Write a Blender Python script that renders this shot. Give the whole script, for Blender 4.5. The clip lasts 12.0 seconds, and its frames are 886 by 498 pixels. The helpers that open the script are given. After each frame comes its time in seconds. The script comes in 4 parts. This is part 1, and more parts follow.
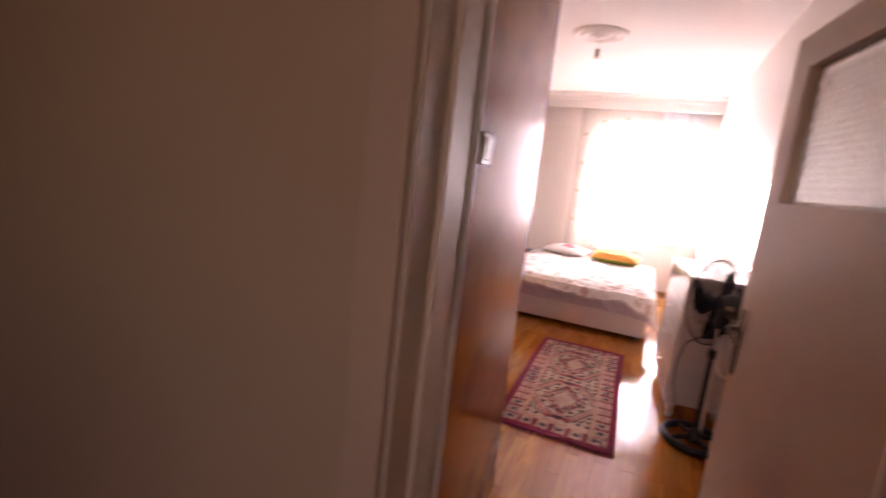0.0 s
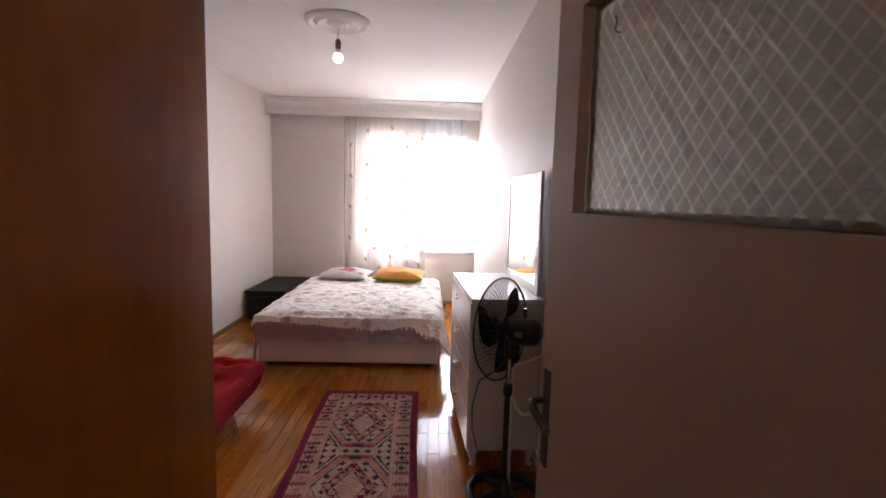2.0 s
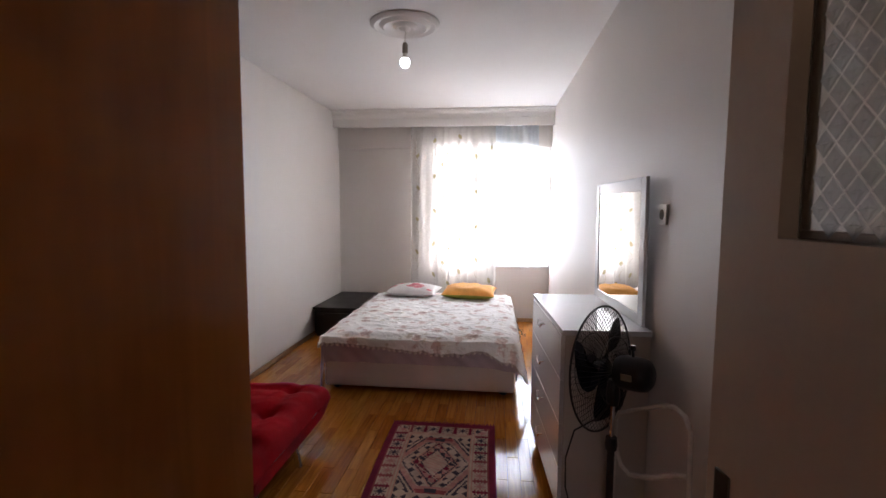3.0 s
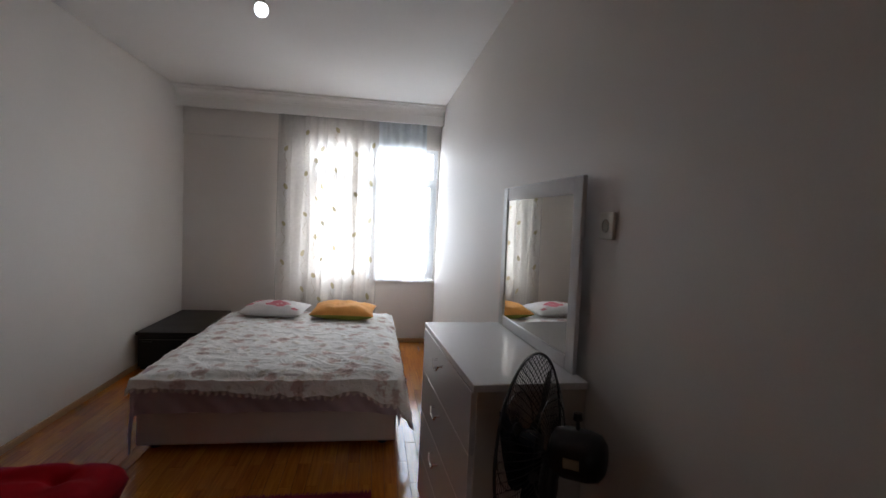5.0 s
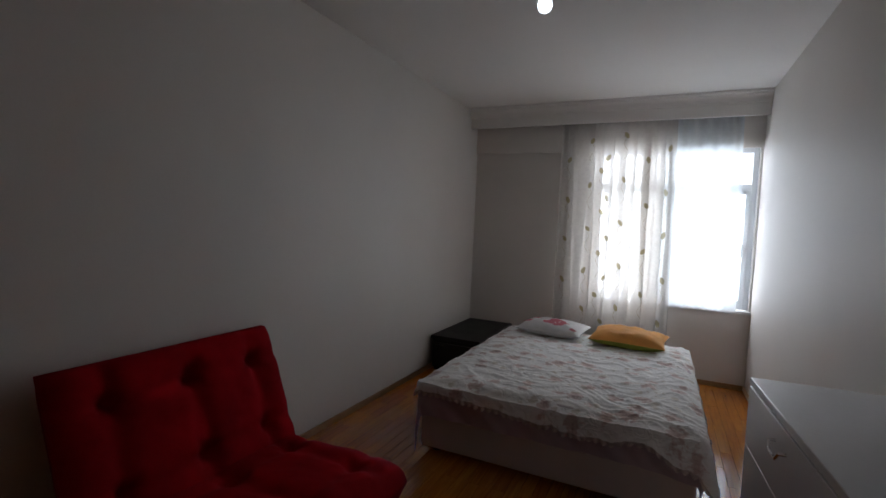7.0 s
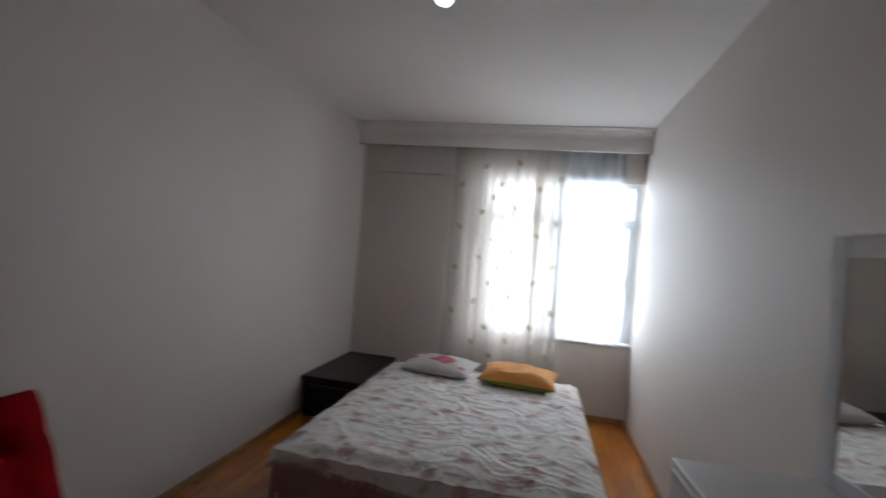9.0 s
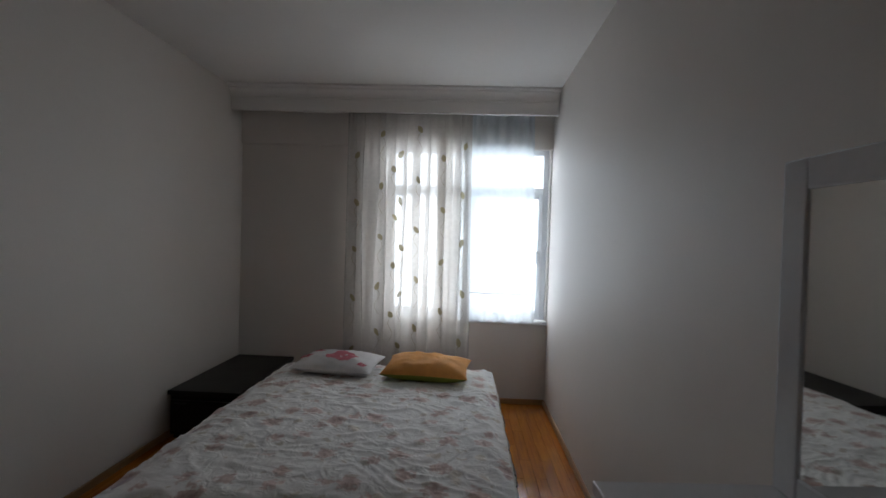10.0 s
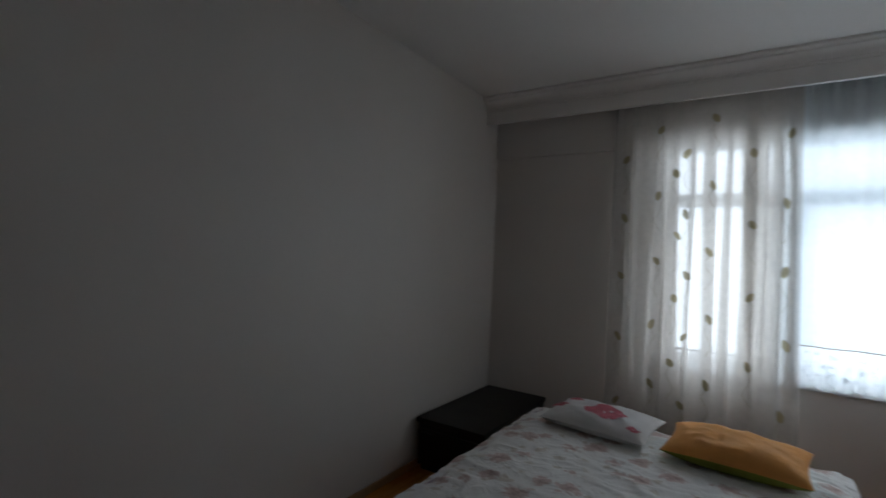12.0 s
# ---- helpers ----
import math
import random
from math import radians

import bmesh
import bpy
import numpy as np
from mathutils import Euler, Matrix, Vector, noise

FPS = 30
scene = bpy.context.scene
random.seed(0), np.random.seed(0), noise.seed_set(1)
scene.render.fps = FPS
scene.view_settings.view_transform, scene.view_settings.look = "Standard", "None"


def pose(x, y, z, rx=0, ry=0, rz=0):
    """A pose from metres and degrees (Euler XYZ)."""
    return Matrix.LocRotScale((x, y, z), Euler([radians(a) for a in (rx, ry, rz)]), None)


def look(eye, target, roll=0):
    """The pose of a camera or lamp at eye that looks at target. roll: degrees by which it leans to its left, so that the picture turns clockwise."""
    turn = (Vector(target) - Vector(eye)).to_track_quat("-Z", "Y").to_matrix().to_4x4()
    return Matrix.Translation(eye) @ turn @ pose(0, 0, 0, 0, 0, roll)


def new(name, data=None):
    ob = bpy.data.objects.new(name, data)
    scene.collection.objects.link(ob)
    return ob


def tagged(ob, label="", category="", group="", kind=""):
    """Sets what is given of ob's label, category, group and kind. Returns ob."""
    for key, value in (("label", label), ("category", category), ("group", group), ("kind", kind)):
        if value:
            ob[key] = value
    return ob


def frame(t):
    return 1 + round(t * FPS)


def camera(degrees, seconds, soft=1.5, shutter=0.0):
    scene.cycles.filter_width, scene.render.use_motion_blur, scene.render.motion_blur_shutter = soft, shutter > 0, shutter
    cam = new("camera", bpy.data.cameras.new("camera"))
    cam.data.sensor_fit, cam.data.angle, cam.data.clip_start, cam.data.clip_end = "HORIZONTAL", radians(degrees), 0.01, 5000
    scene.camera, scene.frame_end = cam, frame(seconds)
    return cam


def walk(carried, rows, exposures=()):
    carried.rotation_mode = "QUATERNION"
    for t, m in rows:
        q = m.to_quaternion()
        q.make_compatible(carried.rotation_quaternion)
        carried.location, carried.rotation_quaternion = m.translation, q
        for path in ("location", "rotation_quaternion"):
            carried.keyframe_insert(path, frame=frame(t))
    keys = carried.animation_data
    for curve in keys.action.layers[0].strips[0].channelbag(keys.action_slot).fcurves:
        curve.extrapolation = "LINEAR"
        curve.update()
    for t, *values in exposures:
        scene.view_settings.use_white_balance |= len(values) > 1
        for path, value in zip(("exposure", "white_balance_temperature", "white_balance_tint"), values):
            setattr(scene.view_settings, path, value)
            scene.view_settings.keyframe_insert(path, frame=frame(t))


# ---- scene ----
cam = camera(87.0, 12.0, shutter=0.4)
PATH = [
    (0, (0.797, -0.14, 1.405), (0.031, 1.675, 1.068), 6.3),
    (0.5, (0.904, 0.142, 1.402), (0.638, 2.108, 1.149), 5.8),
    (0.8, (0.961, 0.283, 1.418), (0.819, 2.264, 1.18), 4.6),
    (1, (0.979, 0.347, 1.418), (0.865, 2.331, 1.196), 4.4),
    (1.5, (0.967, 0.496, 1.399), (0.96, 2.485, 1.194), 3.3),
    (2, (0.874, 0.677, 1.435), (0.935, 2.665, 1.222), 1.6),
    (2.5, (0.829, 0.836, 1.443), (0.744, 2.826, 1.261), 0.5),
    (2.7, (0.8, 0.907, 1.451), (0.582, 2.888, 1.276), 0.3),
    (4.3, (0.804, 1.397, 1.431), (0.798, 3.39, 1.262), 5.7),
    (4.5, (0.798, 1.501, 1.422), (0.939, 3.491, 1.275), 5.5),
    (5, (0.783, 1.666, 1.422), (1.08, 3.64, 1.301), 2.8),
    (5.5, (0.802, 1.865, 1.427), (0.908, 3.86, 1.327), 0.3),
    (6, (0.799, 1.971, 1.411), (0.592, 3.959, 1.331), 1.6),
    (6.5, (0.79, 2.021, 1.4), (0.202, 3.931, 1.305), 1.9),
    (7, (0.75, 1.999, 1.407), (-0.102, 3.805, 1.297), 2.6),
    (8.8, (0.594, 2.332, 1.472), (-0.027, 4.233, 1.457), 5.4),
    (9, (0.635, 2.433, 1.465), (0.22, 4.39, 1.466), 4.9),
    (9.5, (0.732, 2.681, 1.397), (0.681, 4.681, 1.406), 3.8),
    (10, (0.769, 2.92, 1.416), (0.676, 4.917, 1.374), 1.8),
    (10.5, (0.678, 3.099, 1.388), (0.374, 5.075, 1.347), 2.1),
    (11, (0.573, 3.284, 1.394), (0.117, 5.232, 1.38), 1.4),
    (11.5, (0.509, 3.372, 1.384), (-0.174, 5.252, 1.417), 1.4),
    (12, (0.565, 3.488, 1.391), (-0.533, 5.16, 1.417), 2.7),
]
EXPOSURES = [
    (0, 1.1, 8700, 54), (0.5, 0.7, 8700, 52), (1, 0.45, 8300, 42), (1.5, 0.25, 7900, 39), (2, 0.1, 7400, 32), (2.7, -0.1, 7000, 26),
    (4.3, -1.05, 6850, 20), (5.5, -1.43, 6750, 18), (7, -2.0, 6650, 18), (8.8, -1.45, 6650, 17), (9.3, -1.85, 6650, 17), (10, -2.35, 6650, 16), (10.5, -2.58, 6600, 15), (11, -2.80, 6450, 14), (12, -2.80, 6350, 13)]
walk(cam, [(t, look(eye, target, roll)) for t, eye, target, roll in PATH], EXPOSURES)

# ---- world, light, exposure ----
world = bpy.data.worlds.new("sky")
scene.world = world
world.use_nodes = True
_wn = world.node_tree.nodes
_sky = _wn.new("ShaderNodeTexSky")
_sky.sky_type, _sky.sun_disc = "NISHITA", False
_sky.sun_elevation, _sky.sun_rotation = radians(50), radians(200)
_wn["Background"].inputs["Strength"].default_value = 0.12
world.node_tree.links.new(_sky.outputs["Color"], _wn["Background"].inputs["Color"])

sun = new("sun", bpy.data.lights.new("sun", "SUN"))
sun.data.energy, sun.data.angle, sun.data.color = 1.2, radians(12), (1.0, 0.95, 0.88)
sun.matrix_world = look((0, 0, 20), (6, 14, 0))

daylight = new("daylight", bpy.data.lights.new("daylight", "AREA"))
daylight.data.shape, daylight.data.size, daylight.data.size_y = "RECTANGLE", 3.4, 3.2
daylight.data.energy, daylight.data.color = 1360.0, (0.79, 0.915, 1.0)
daylight.matrix_world = pose(0.772, 8.35, 1.90, -60, 0, 0)

# Added fill lamp behind the start, brightens the hall; its source is unseen.
hall_fill = new("hall_fill_lamp", bpy.data.lights.new("hall_fill_lamp", "AREA"))
hall_fill.data.shape, hall_fill.data.size, hall_fill.data.size_y = "RECTANGLE", 0.98, 1.08
hall_fill.data.energy, hall_fill.data.color = 3.4, (1.0, 0.93, 0.85)
hall_fill.matrix_world = pose(0.70, -1.85, 1.55, 90, 0, 0)


# ---- materials ----
def nodes_of(name):
    m = bpy.data.materials.new(name)
    m.use_nodes = True
    t = m.node_tree
    return m, t, t.nodes, t.links, t.nodes["Principled BSDF"]


def ramp(n, stops, interp="LINEAR"):
    r = n.new("ShaderNodeValToRGB")
    r.color_ramp.interpolation = interp
    while len(r.color_ramp.elements) < len(stops):
        r.color_ramp.elements.new(0.5)
    for e, (p, c) in zip(r.color_ramp.elements, stops):
        e.position, e.color = p, (*c, 1)
    return r


def scaled(c, k):
    return tuple(min(1.0, v * k) for v in c)


def plain(name, col, rough=0.5, metal=0.0, vary=0.12, big=1.5, fine=60.0, bump=0.1, stretch=(1, 1, 1), coat=0.0, rough_vary=0.1,
          sheen=0.0, spec=0.5):
    """A surface with stains at a large scale, grain at a fine one, and uneven gloss."""
    m, t, n, l, b = nodes_of(name)
    co = n.new("ShaderNodeTexCoord")
    mp = n.new("ShaderNodeMapping")
    mp.inputs["Scale"].default_value = stretch
    l.new(co.outputs["Object"], mp.inputs["Vector"])
    n1, n2 = n.new("ShaderNodeTexNoise"), n.new("ShaderNodeTexNoise")
    n1.inputs["Scale"].default_value, n1.inputs["Detail"].default_value = big, 5
    n2.inputs["Scale"].default_value, n2.inputs["Detail"].default_value = fine, 4
    for q in (n1, n2):
        l.new(mp.outputs["Vector"], q.inputs["Vector"])
    r1 = ramp(n, [(0.3, scaled(col, 1 - vary)), (0.7, scaled(col, 1 + vary * 0.6))])
    l.new(n1.outputs["Fac"], r1.inputs["Fac"])
    r2 = ramp(n, [(0.3, (1 - vary * 0.7,) * 3), (0.7, (1, 1, 1))])
    l.new(n2.outputs["Fac"], r2.inputs["Fac"])
    mx = n.new("ShaderNodeMixRGB")
    mx.blend_type, mx.inputs["Fac"].default_value = "MULTIPLY", 1.0
    l.new(r1.outputs["Color"], mx.inputs["Color1"])
    l.new(r2.outputs["Color"], mx.inputs["Color2"])
    l.new(mx.outputs["Color"], b.inputs["Base Color"])
    rr = n.new("ShaderNodeMapRange")
    rr.inputs["To Min"].default_value = max(0.02, rough - rough_vary)
    rr.inputs["To Max"].default_value = min(1.0, rough + rough_vary)
    l.new(n1.outputs["Fac"], rr.inputs["Value"])
    l.new(rr.outputs["Result"], b.inputs["Roughness"])
    b.inputs["Metallic"].default_value = metal
    b.inputs["Coat Weight"].default_value = coat
    b.inputs["Sheen Weight"].default_value = sheen
    b.inputs["Specular IOR Level"].default_value = spec
    if bump:
        bp = n.new("ShaderNodeBump")
        bp.inputs["Strength"].default_value, bp.inputs["Distance"].default_value = bump, 0.004
        l.new(n2.outputs["Fac"], bp.inputs["Height"])
        l.new(bp.outputs["Normal"], b.inputs["Normal"])
    return m


def plank_wood(name, islands):
    m, t, n, l, b = nodes_of(name)
    co = n.new("ShaderNodeTexCoord")
    if islands:
        rnd = n.new("ShaderNodeNewGeometry").outputs["Random Per Island"]
    else:
        rnd = n.new("ShaderNodeObjectInfo").outputs["Random"]
    geo = n.new("ShaderNodeNewGeometry")
    shift = n.new("ShaderNodeVectorMath")
    shift.operation = "MULTIPLY_ADD"
    cb = n.new("ShaderNodeCombineXYZ")
    for k in "XYZ":
        l.new(rnd, cb.inputs[k])
    l.new(cb.outputs[0], shift.inputs[0])
    shift.inputs[1].default_value = (31, 17, 7)
    l.new(geo.outputs["Position"], shift.inputs[2])
    mp = n.new("ShaderNodeMapping")
    mp.inputs["Scale"].default_value = (40, 2.2, 40)
    l.new(shift.outputs[0], mp.inputs["Vector"])
    g = n.new("ShaderNodeTexNoise")
    g.inputs["Scale"].default_value, g.inputs["Detail"].default_value, g.inputs["Distortion"].default_value = 1.6, 6, 0.6
    l.new(mp.outputs["Vector"], g.inputs["Vector"])
    r1 = ramp(n, [(0.0, (0.37, 0.112, 0.011)), (0.4, (0.46, 0.156, 0.017)), (0.75, (0.52, 0.192, 0.024)), (1.0, (0.41, 0.130, 0.014))])
    l.new(rnd, r1.inputs["Fac"])
    r2 = ramp(n, [(0.3, (0.66, 0.56, 0.5)), (0.62, (1, 1, 1))])
    l.new(g.outputs["Fac"], r2.inputs["Fac"])
    mx = n.new("ShaderNodeMixRGB")
    mx.blend_type, mx.inputs["Fac"].default_value = "MULTIPLY", 1.0
    l.new(r1.outputs["Color"], mx.inputs["Color1"])
    l.new(r2.outputs["Color"], mx.inputs["Color2"])
    # scuffs and worn patches in the varnish
    w = n.new("ShaderNodeTexNoise")
    w.inputs["Scale"].default_value, w.inputs["Detail"].default_value = 1.6, 2
    l.new(geo.outputs["Position"], w.inputs["Vector"])
    rr = n.new("ShaderNodeMapRange")
    rr.inputs["From Min"].default_value, rr.inputs["From Max"].default_value = 0.2, 0.8
    rr.inputs["To Min"].default_value, rr.inputs["To Max"].default_value = 0.09, 0.16
    l.new(w.outputs["Fac"], rr.inputs["Value"])
    l.new(mx.outputs["Color"], b.inputs["Base Color"])
    l.new(rr.outputs["Result"], b.inputs["Roughness"])
    b.inputs["Coat Weight"].default_value, b.inputs["Coat Roughness"].default_value = 0.22, 0.07
    bp = n.new("ShaderNodeBump")
    bp.inputs["Strength"].default_value, bp.inputs["Distance"].default_value = 0.12, 0.002
    l.new(g.outputs["Fac"], bp.inputs["Height"])
    l.new(bp.outputs["Normal"], b.inputs["Normal"])
    return m


def veneer(name, col):
    m, t, n, l, b = nodes_of(name)
    co = n.new("ShaderNodeTexCoord")
    mp = n.new("ShaderNodeMapping")
    mp.inputs["Scale"].default_value = (9, 9, 0.7)
    l.new(co.outputs["Object"], mp.inputs["Vector"])
    g, k = n.new("ShaderNodeTexNoise"), n.new("ShaderNodeTexNoise")
    g.inputs["Scale"].default_value, g.inputs["Detail"].default_value, g.inputs["Distortion"].default_value = 2.2, 7, 1.2
    l.new(mp.outputs["Vector"], g.inputs["Vector"])
    k.inputs["Scale"].default_value, k.inputs["Detail"].default_value = 3.2, 3
    l.new(co.outputs["Object"], k.inputs["Vector"])
    r1 = ramp(n, [(0.25, scaled(col, 0.88)), (0.5, col), (0.75, scaled(col, 1.08))])
    l.new(g.outputs["Fac"], r1.inputs["Fac"])
    r2 = ramp(n, [(0.32, (0.62, 0.55, 0.55)), (0.5, (1, 1, 1))])
    l.new(k.outputs["Fac"], r2.inputs["Fac"])
    mx = n.new("ShaderNodeMixRGB")
    mx.blend_type, mx.inputs["Fac"].default_value = "MULTIPLY", 0.8
    l.new(r1.outputs["Color"], mx.inputs["Color1"])
    l.new(r2.outputs["Color"], mx.inputs["Color2"])
    l.new(mx.outputs["Color"], b.inputs["Base Color"])
    b.inputs["Roughness"].default_value = 0.13
    b.inputs["Specular IOR Level"].default_value = 0.22
    bp = n.new("ShaderNodeBump")
    bp.inputs["Strength"].default_value, bp.inputs["Distance"].default_value = 0.03, 0.001
    l.new(g.outputs["Fac"], bp.inputs["Height"])
    l.new(bp.outputs["Normal"], b.inputs["Normal"])
    return m


def floral(name, ground, blooms, leaves, scale):
    """Cotton print of scattered roses and leaves, with a weave and creases."""
    m, t, n, l, b = nodes_of(name)
    co = n.new("ShaderNodeTexCoord")
    wob = n.new("ShaderNodeTexNoise")
    wob.inputs["Scale"].default_value, wob.inputs["Detail"].default_value = 22, 3
    l.new(co.outputs["Object"], wob.inputs["Vector"])
    add = n.new("ShaderNodeVectorMath")
    add.operation = "MULTIPLY_ADD"
    l.new(wob.outputs["Color"], add.inputs[0])
    add.inputs[1].default_value = (0.07, 0.07, 0.07)
    l.new(co.outputs["Object"], add.inputs[2])
    prev = None
    base = n.new("ShaderNodeRGB")
    base.outputs[0].default_value = (*ground, 1)
    prev = base.outputs[0]
    for k, (cols, sc, lim) in enumerate(((leaves, scale * 1.7, 0.30), (blooms, scale, 0.36), (scaled(blooms, 0.72), scale, 0.17))):
        v = n.new("ShaderNodeTexVoronoi")
        v.inputs["Scale"].default_value = sc
        v.voronoi_dimensions = "2D"
        l.new(add.outputs[0], v.inputs["Vector"])
        pet = n.new("ShaderNodeTexNoise")
        pet.inputs["Scale"].default_value = 34 + 9 * k
        l.new(co.outputs["Object"], pet.inputs["Vector"])
        q = n.new("ShaderNodeMath")
        q.operation = "MULTIPLY_ADD"
        l.new(pet.outputs["Fac"], q.inputs[0])
        q.inputs[1].default_value = 0.55
        l.new(v.outputs["Distance"], q.inputs[2])
        # some cells stay empty
        sep = n.new("ShaderNodeSeparateColor")
        l.new(v.outputs["Color"], sep.inputs[0])
        e = n.new("ShaderNodeMath")
        e.operation = "MULTIPLY_ADD"
        l.new(sep.outputs[0], e.inputs[0])
        e.inputs[1].default_value = 0.35 if k == 0 else 0.22
        l.new(q.outputs[0], e.inputs[2])
        rr = n.new("ShaderNodeMapRange")
        rr.inputs["From Min"].default_value, rr.inputs["From Max"].default_value = lim + 0.30, lim + 0.17
        l.new(e.outputs[0], rr.inputs["Value"])
        soft = n.new("ShaderNodeMath")
        soft.operation = "MULTIPLY"
        l.new(rr.outputs["Result"], soft.inputs[0])
        soft.inputs[1].default_value = 0.75
        mx = n.new("ShaderNodeMixRGB")
        l.new(soft.outputs[0], mx.inputs["Fac"])
        l.new(prev, mx.inputs["Color1"])
        mx.inputs["Color2"].default_value = (*cols, 1)
        prev = mx.outputs["Color"]
    l.new(prev, b.inputs["Base Color"])
    b.inputs["Roughness"].default_value = 0.85
    b.inputs["Sheen Weight"].default_value = 0.15
    cr = n.new("ShaderNodeTexNoise")
    cr.inputs["Scale"].default_value, cr.inputs["Detail"].default_value, cr.inputs["Distortion"].default_value = 13, 6, 2.0
    l.new(co.outputs["Object"], cr.inputs["Vector"])
    bp = n.new("ShaderNodeBump")
    bp.inputs["Strength"].default_value, bp.inputs["Distance"].default_value = 0.40, 0.02
    l.new(cr.outputs["Fac"], bp.inputs["Height"])
    l.new(bp.outputs["Normal"], b.inputs["Normal"])
    return m


def sheer(name, col, clear, back=0.45):
    """Thin cloth: part clear, part glowing through, part scattering."""
    m, t, n, l, b = nodes_of(name)
    n.remove(b)
    out = n["Material Output"]
    tr, tl, df = n.new("ShaderNodeBsdfTransparent"), n.new("ShaderNodeBsdfTranslucent"), n.new("ShaderNodeBsdfDiffuse")
    tl.inputs["Color"].default_value = df.inputs["Color"].default_value = (*col, 1)
    m1, m2 = n.new("ShaderNodeMixShader"), n.new("ShaderNodeMixShader")
    m1.inputs["Fac"].default_value = back
    l.new(tl.outputs[0], m1.inputs[1])
    l.new(df.outputs[0], m1.inputs[2])
    co = n.new("ShaderNodeTexCoord")
    w = n.new("ShaderNodeTexNoise")
    w.inputs["Scale"].default_value = 30
    l.new(co.outputs["Object"], w.inputs["Vector"])
    rr = n.new("ShaderNodeMapRange")
    rr.inputs["To Min"].default_value, rr.inputs["To Max"].default_value = 1 - clear - 0.06, 1 - clear + 0.06
    l.new(w.outputs["Fac"], rr.inputs["Value"])
    l.new(rr.outputs["Result"], m2.inputs["Fac"])
    l.new(tr.outputs[0], m2.inputs[1])
    l.new(m1.outputs[0], m2.inputs[2])
    l.new(m2.outputs[0], out.inputs["Surface"])
    return m


def glassy(name, col, rough):
    m, t, n, l, b = nodes_of(name)
    b.inputs["Base Color"].default_value = (*col, 1)
    b.inputs["Roughness"].default_value = rough
    b.inputs["Transmission Weight"].default_value = 1.0
    b.inputs["IOR"].default_value = 1.45
    return m


def glow(name, col, power):
    m, t, n, l, b = nodes_of(name)
    b.inputs["Base Color"].default_value = (0.9, 0.9, 0.9, 1)
    b.inputs["Emission Color"].default_value = (*col, 1)
    b.inputs["Emission Strength"].default_value = power
    return m


WALL = plain("wall_paint", (0.745, 0.695, 0.65), 0.56, vary=0.05, big=0.9, fine=180, bump=0.12)
CEIL = plain("ceiling_paint", (0.87, 0.84, 0.81), 0.85, vary=0.04, big=0.8, fine=150, bump=0.1)
PLASTER = plain("plaster_moulding", (0.86, 0.83, 0.80), 0.8, vary=0.02, big=1.2, fine=150, bump=0.03)
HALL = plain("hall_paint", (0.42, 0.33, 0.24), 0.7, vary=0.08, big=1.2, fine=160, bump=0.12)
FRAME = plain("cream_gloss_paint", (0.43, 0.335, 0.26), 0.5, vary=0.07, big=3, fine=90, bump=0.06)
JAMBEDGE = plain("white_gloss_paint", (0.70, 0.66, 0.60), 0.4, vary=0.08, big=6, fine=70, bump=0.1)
JAMBBRIGHT = plain("bright_jamb_paint", (0.56, 0.48, 0.40), 0.45, vary=0.08, big=5, fine=80, bump=0.08)
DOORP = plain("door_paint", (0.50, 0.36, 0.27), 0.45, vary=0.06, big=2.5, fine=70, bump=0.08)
WOODPART = plank_wood("oak_strip", False)
WOODREST = plank_wood("oak_strip_joined", True)
JOINT = plain("dark_joint", (0.09, 0.04, 0.012), 0.6)
SKIRT = plain("skirting_wood", (0.40, 0.22, 0.09), 0.4, vary=0.2, big=4, fine=40, stretch=(1, 0.2, 1))
BROWN = veneer("brown_veneer", (0.37, 0.112, 0.022))
BLACKWOOD = plain("black_brown_board", (0.020, 0.017, 0.015), 0.4, vary=0.25, big=4, fine=90, bump=0.05, spec=0.25)
WHITEGLOSS = plain("white_lacquer", (0.78, 0.78, 0.80), 0.14, vary=0.03, big=2, fine=40, bump=0.0, coat=0.5, rough_vary=0.04)
SIDEBOARD = plain("grey_board", (0.62, 0.59, 0.57), 0.4, vary=0.05, big=3, fine=60, bump=0.03)
MIRRORFRAME = plain("pale_lacquer", (0.84, 0.86, 0.89), 0.2, vary=0.04, big=4, fine=60, bump=0.0)
CHROME = plain("chrome", (0.75, 0.75, 0.76), 0.18, 1.0, vary=0.05, bump=0.0)
BRASS = plain("dull_bronze", (0.11, 0.08, 0.055), 0.42, 0.85, vary=0.2, big=20, fine=120, bump=0.1)
MIRROR = plain("mirror_glass", (0.86, 0.88, 0.87), 0.02, 1.0, vary=0.01, bump=0.0, rough_vary=0.0)
BLACKPLASTIC = plain("black_plastic", (0.018, 0.018, 0.020), 0.35, vary=0.2, big=8, fine=120, bump=0.04)
DARKBLADE = plain("dark_blue_plastic", (0.025, 0.028, 0.038), 0.25, vary=0.1, big=8, bump=0.0)
WHITETUBE = plain("white_tube", (0.84, 0.81, 0.78), 0.22, vary=0.1, big=10, fine=80, bump=0.05)
RED = plain("red_velvet", (0.34, 0.003, 0.008), 0.95, vary=0.25, big=6, fine=250, bump=0.25, spec=0.08)
BASEFAB = plain("cream_base_cloth", (0.66, 0.58, 0.54), 0.8, vary=0.06, big=4, fine=300, bump=0.2)
MATTRESS = plain("mattress_ticking", (0.66, 0.58, 0.58), 0.85, vary=0.06, big=6, fine=200, bump=0.2)
MAUVE = plain("mauve_sheet", (0.52, 0.41, 0.46), 0.85, vary=0.1, big=8, fine=250, bump=0.2)
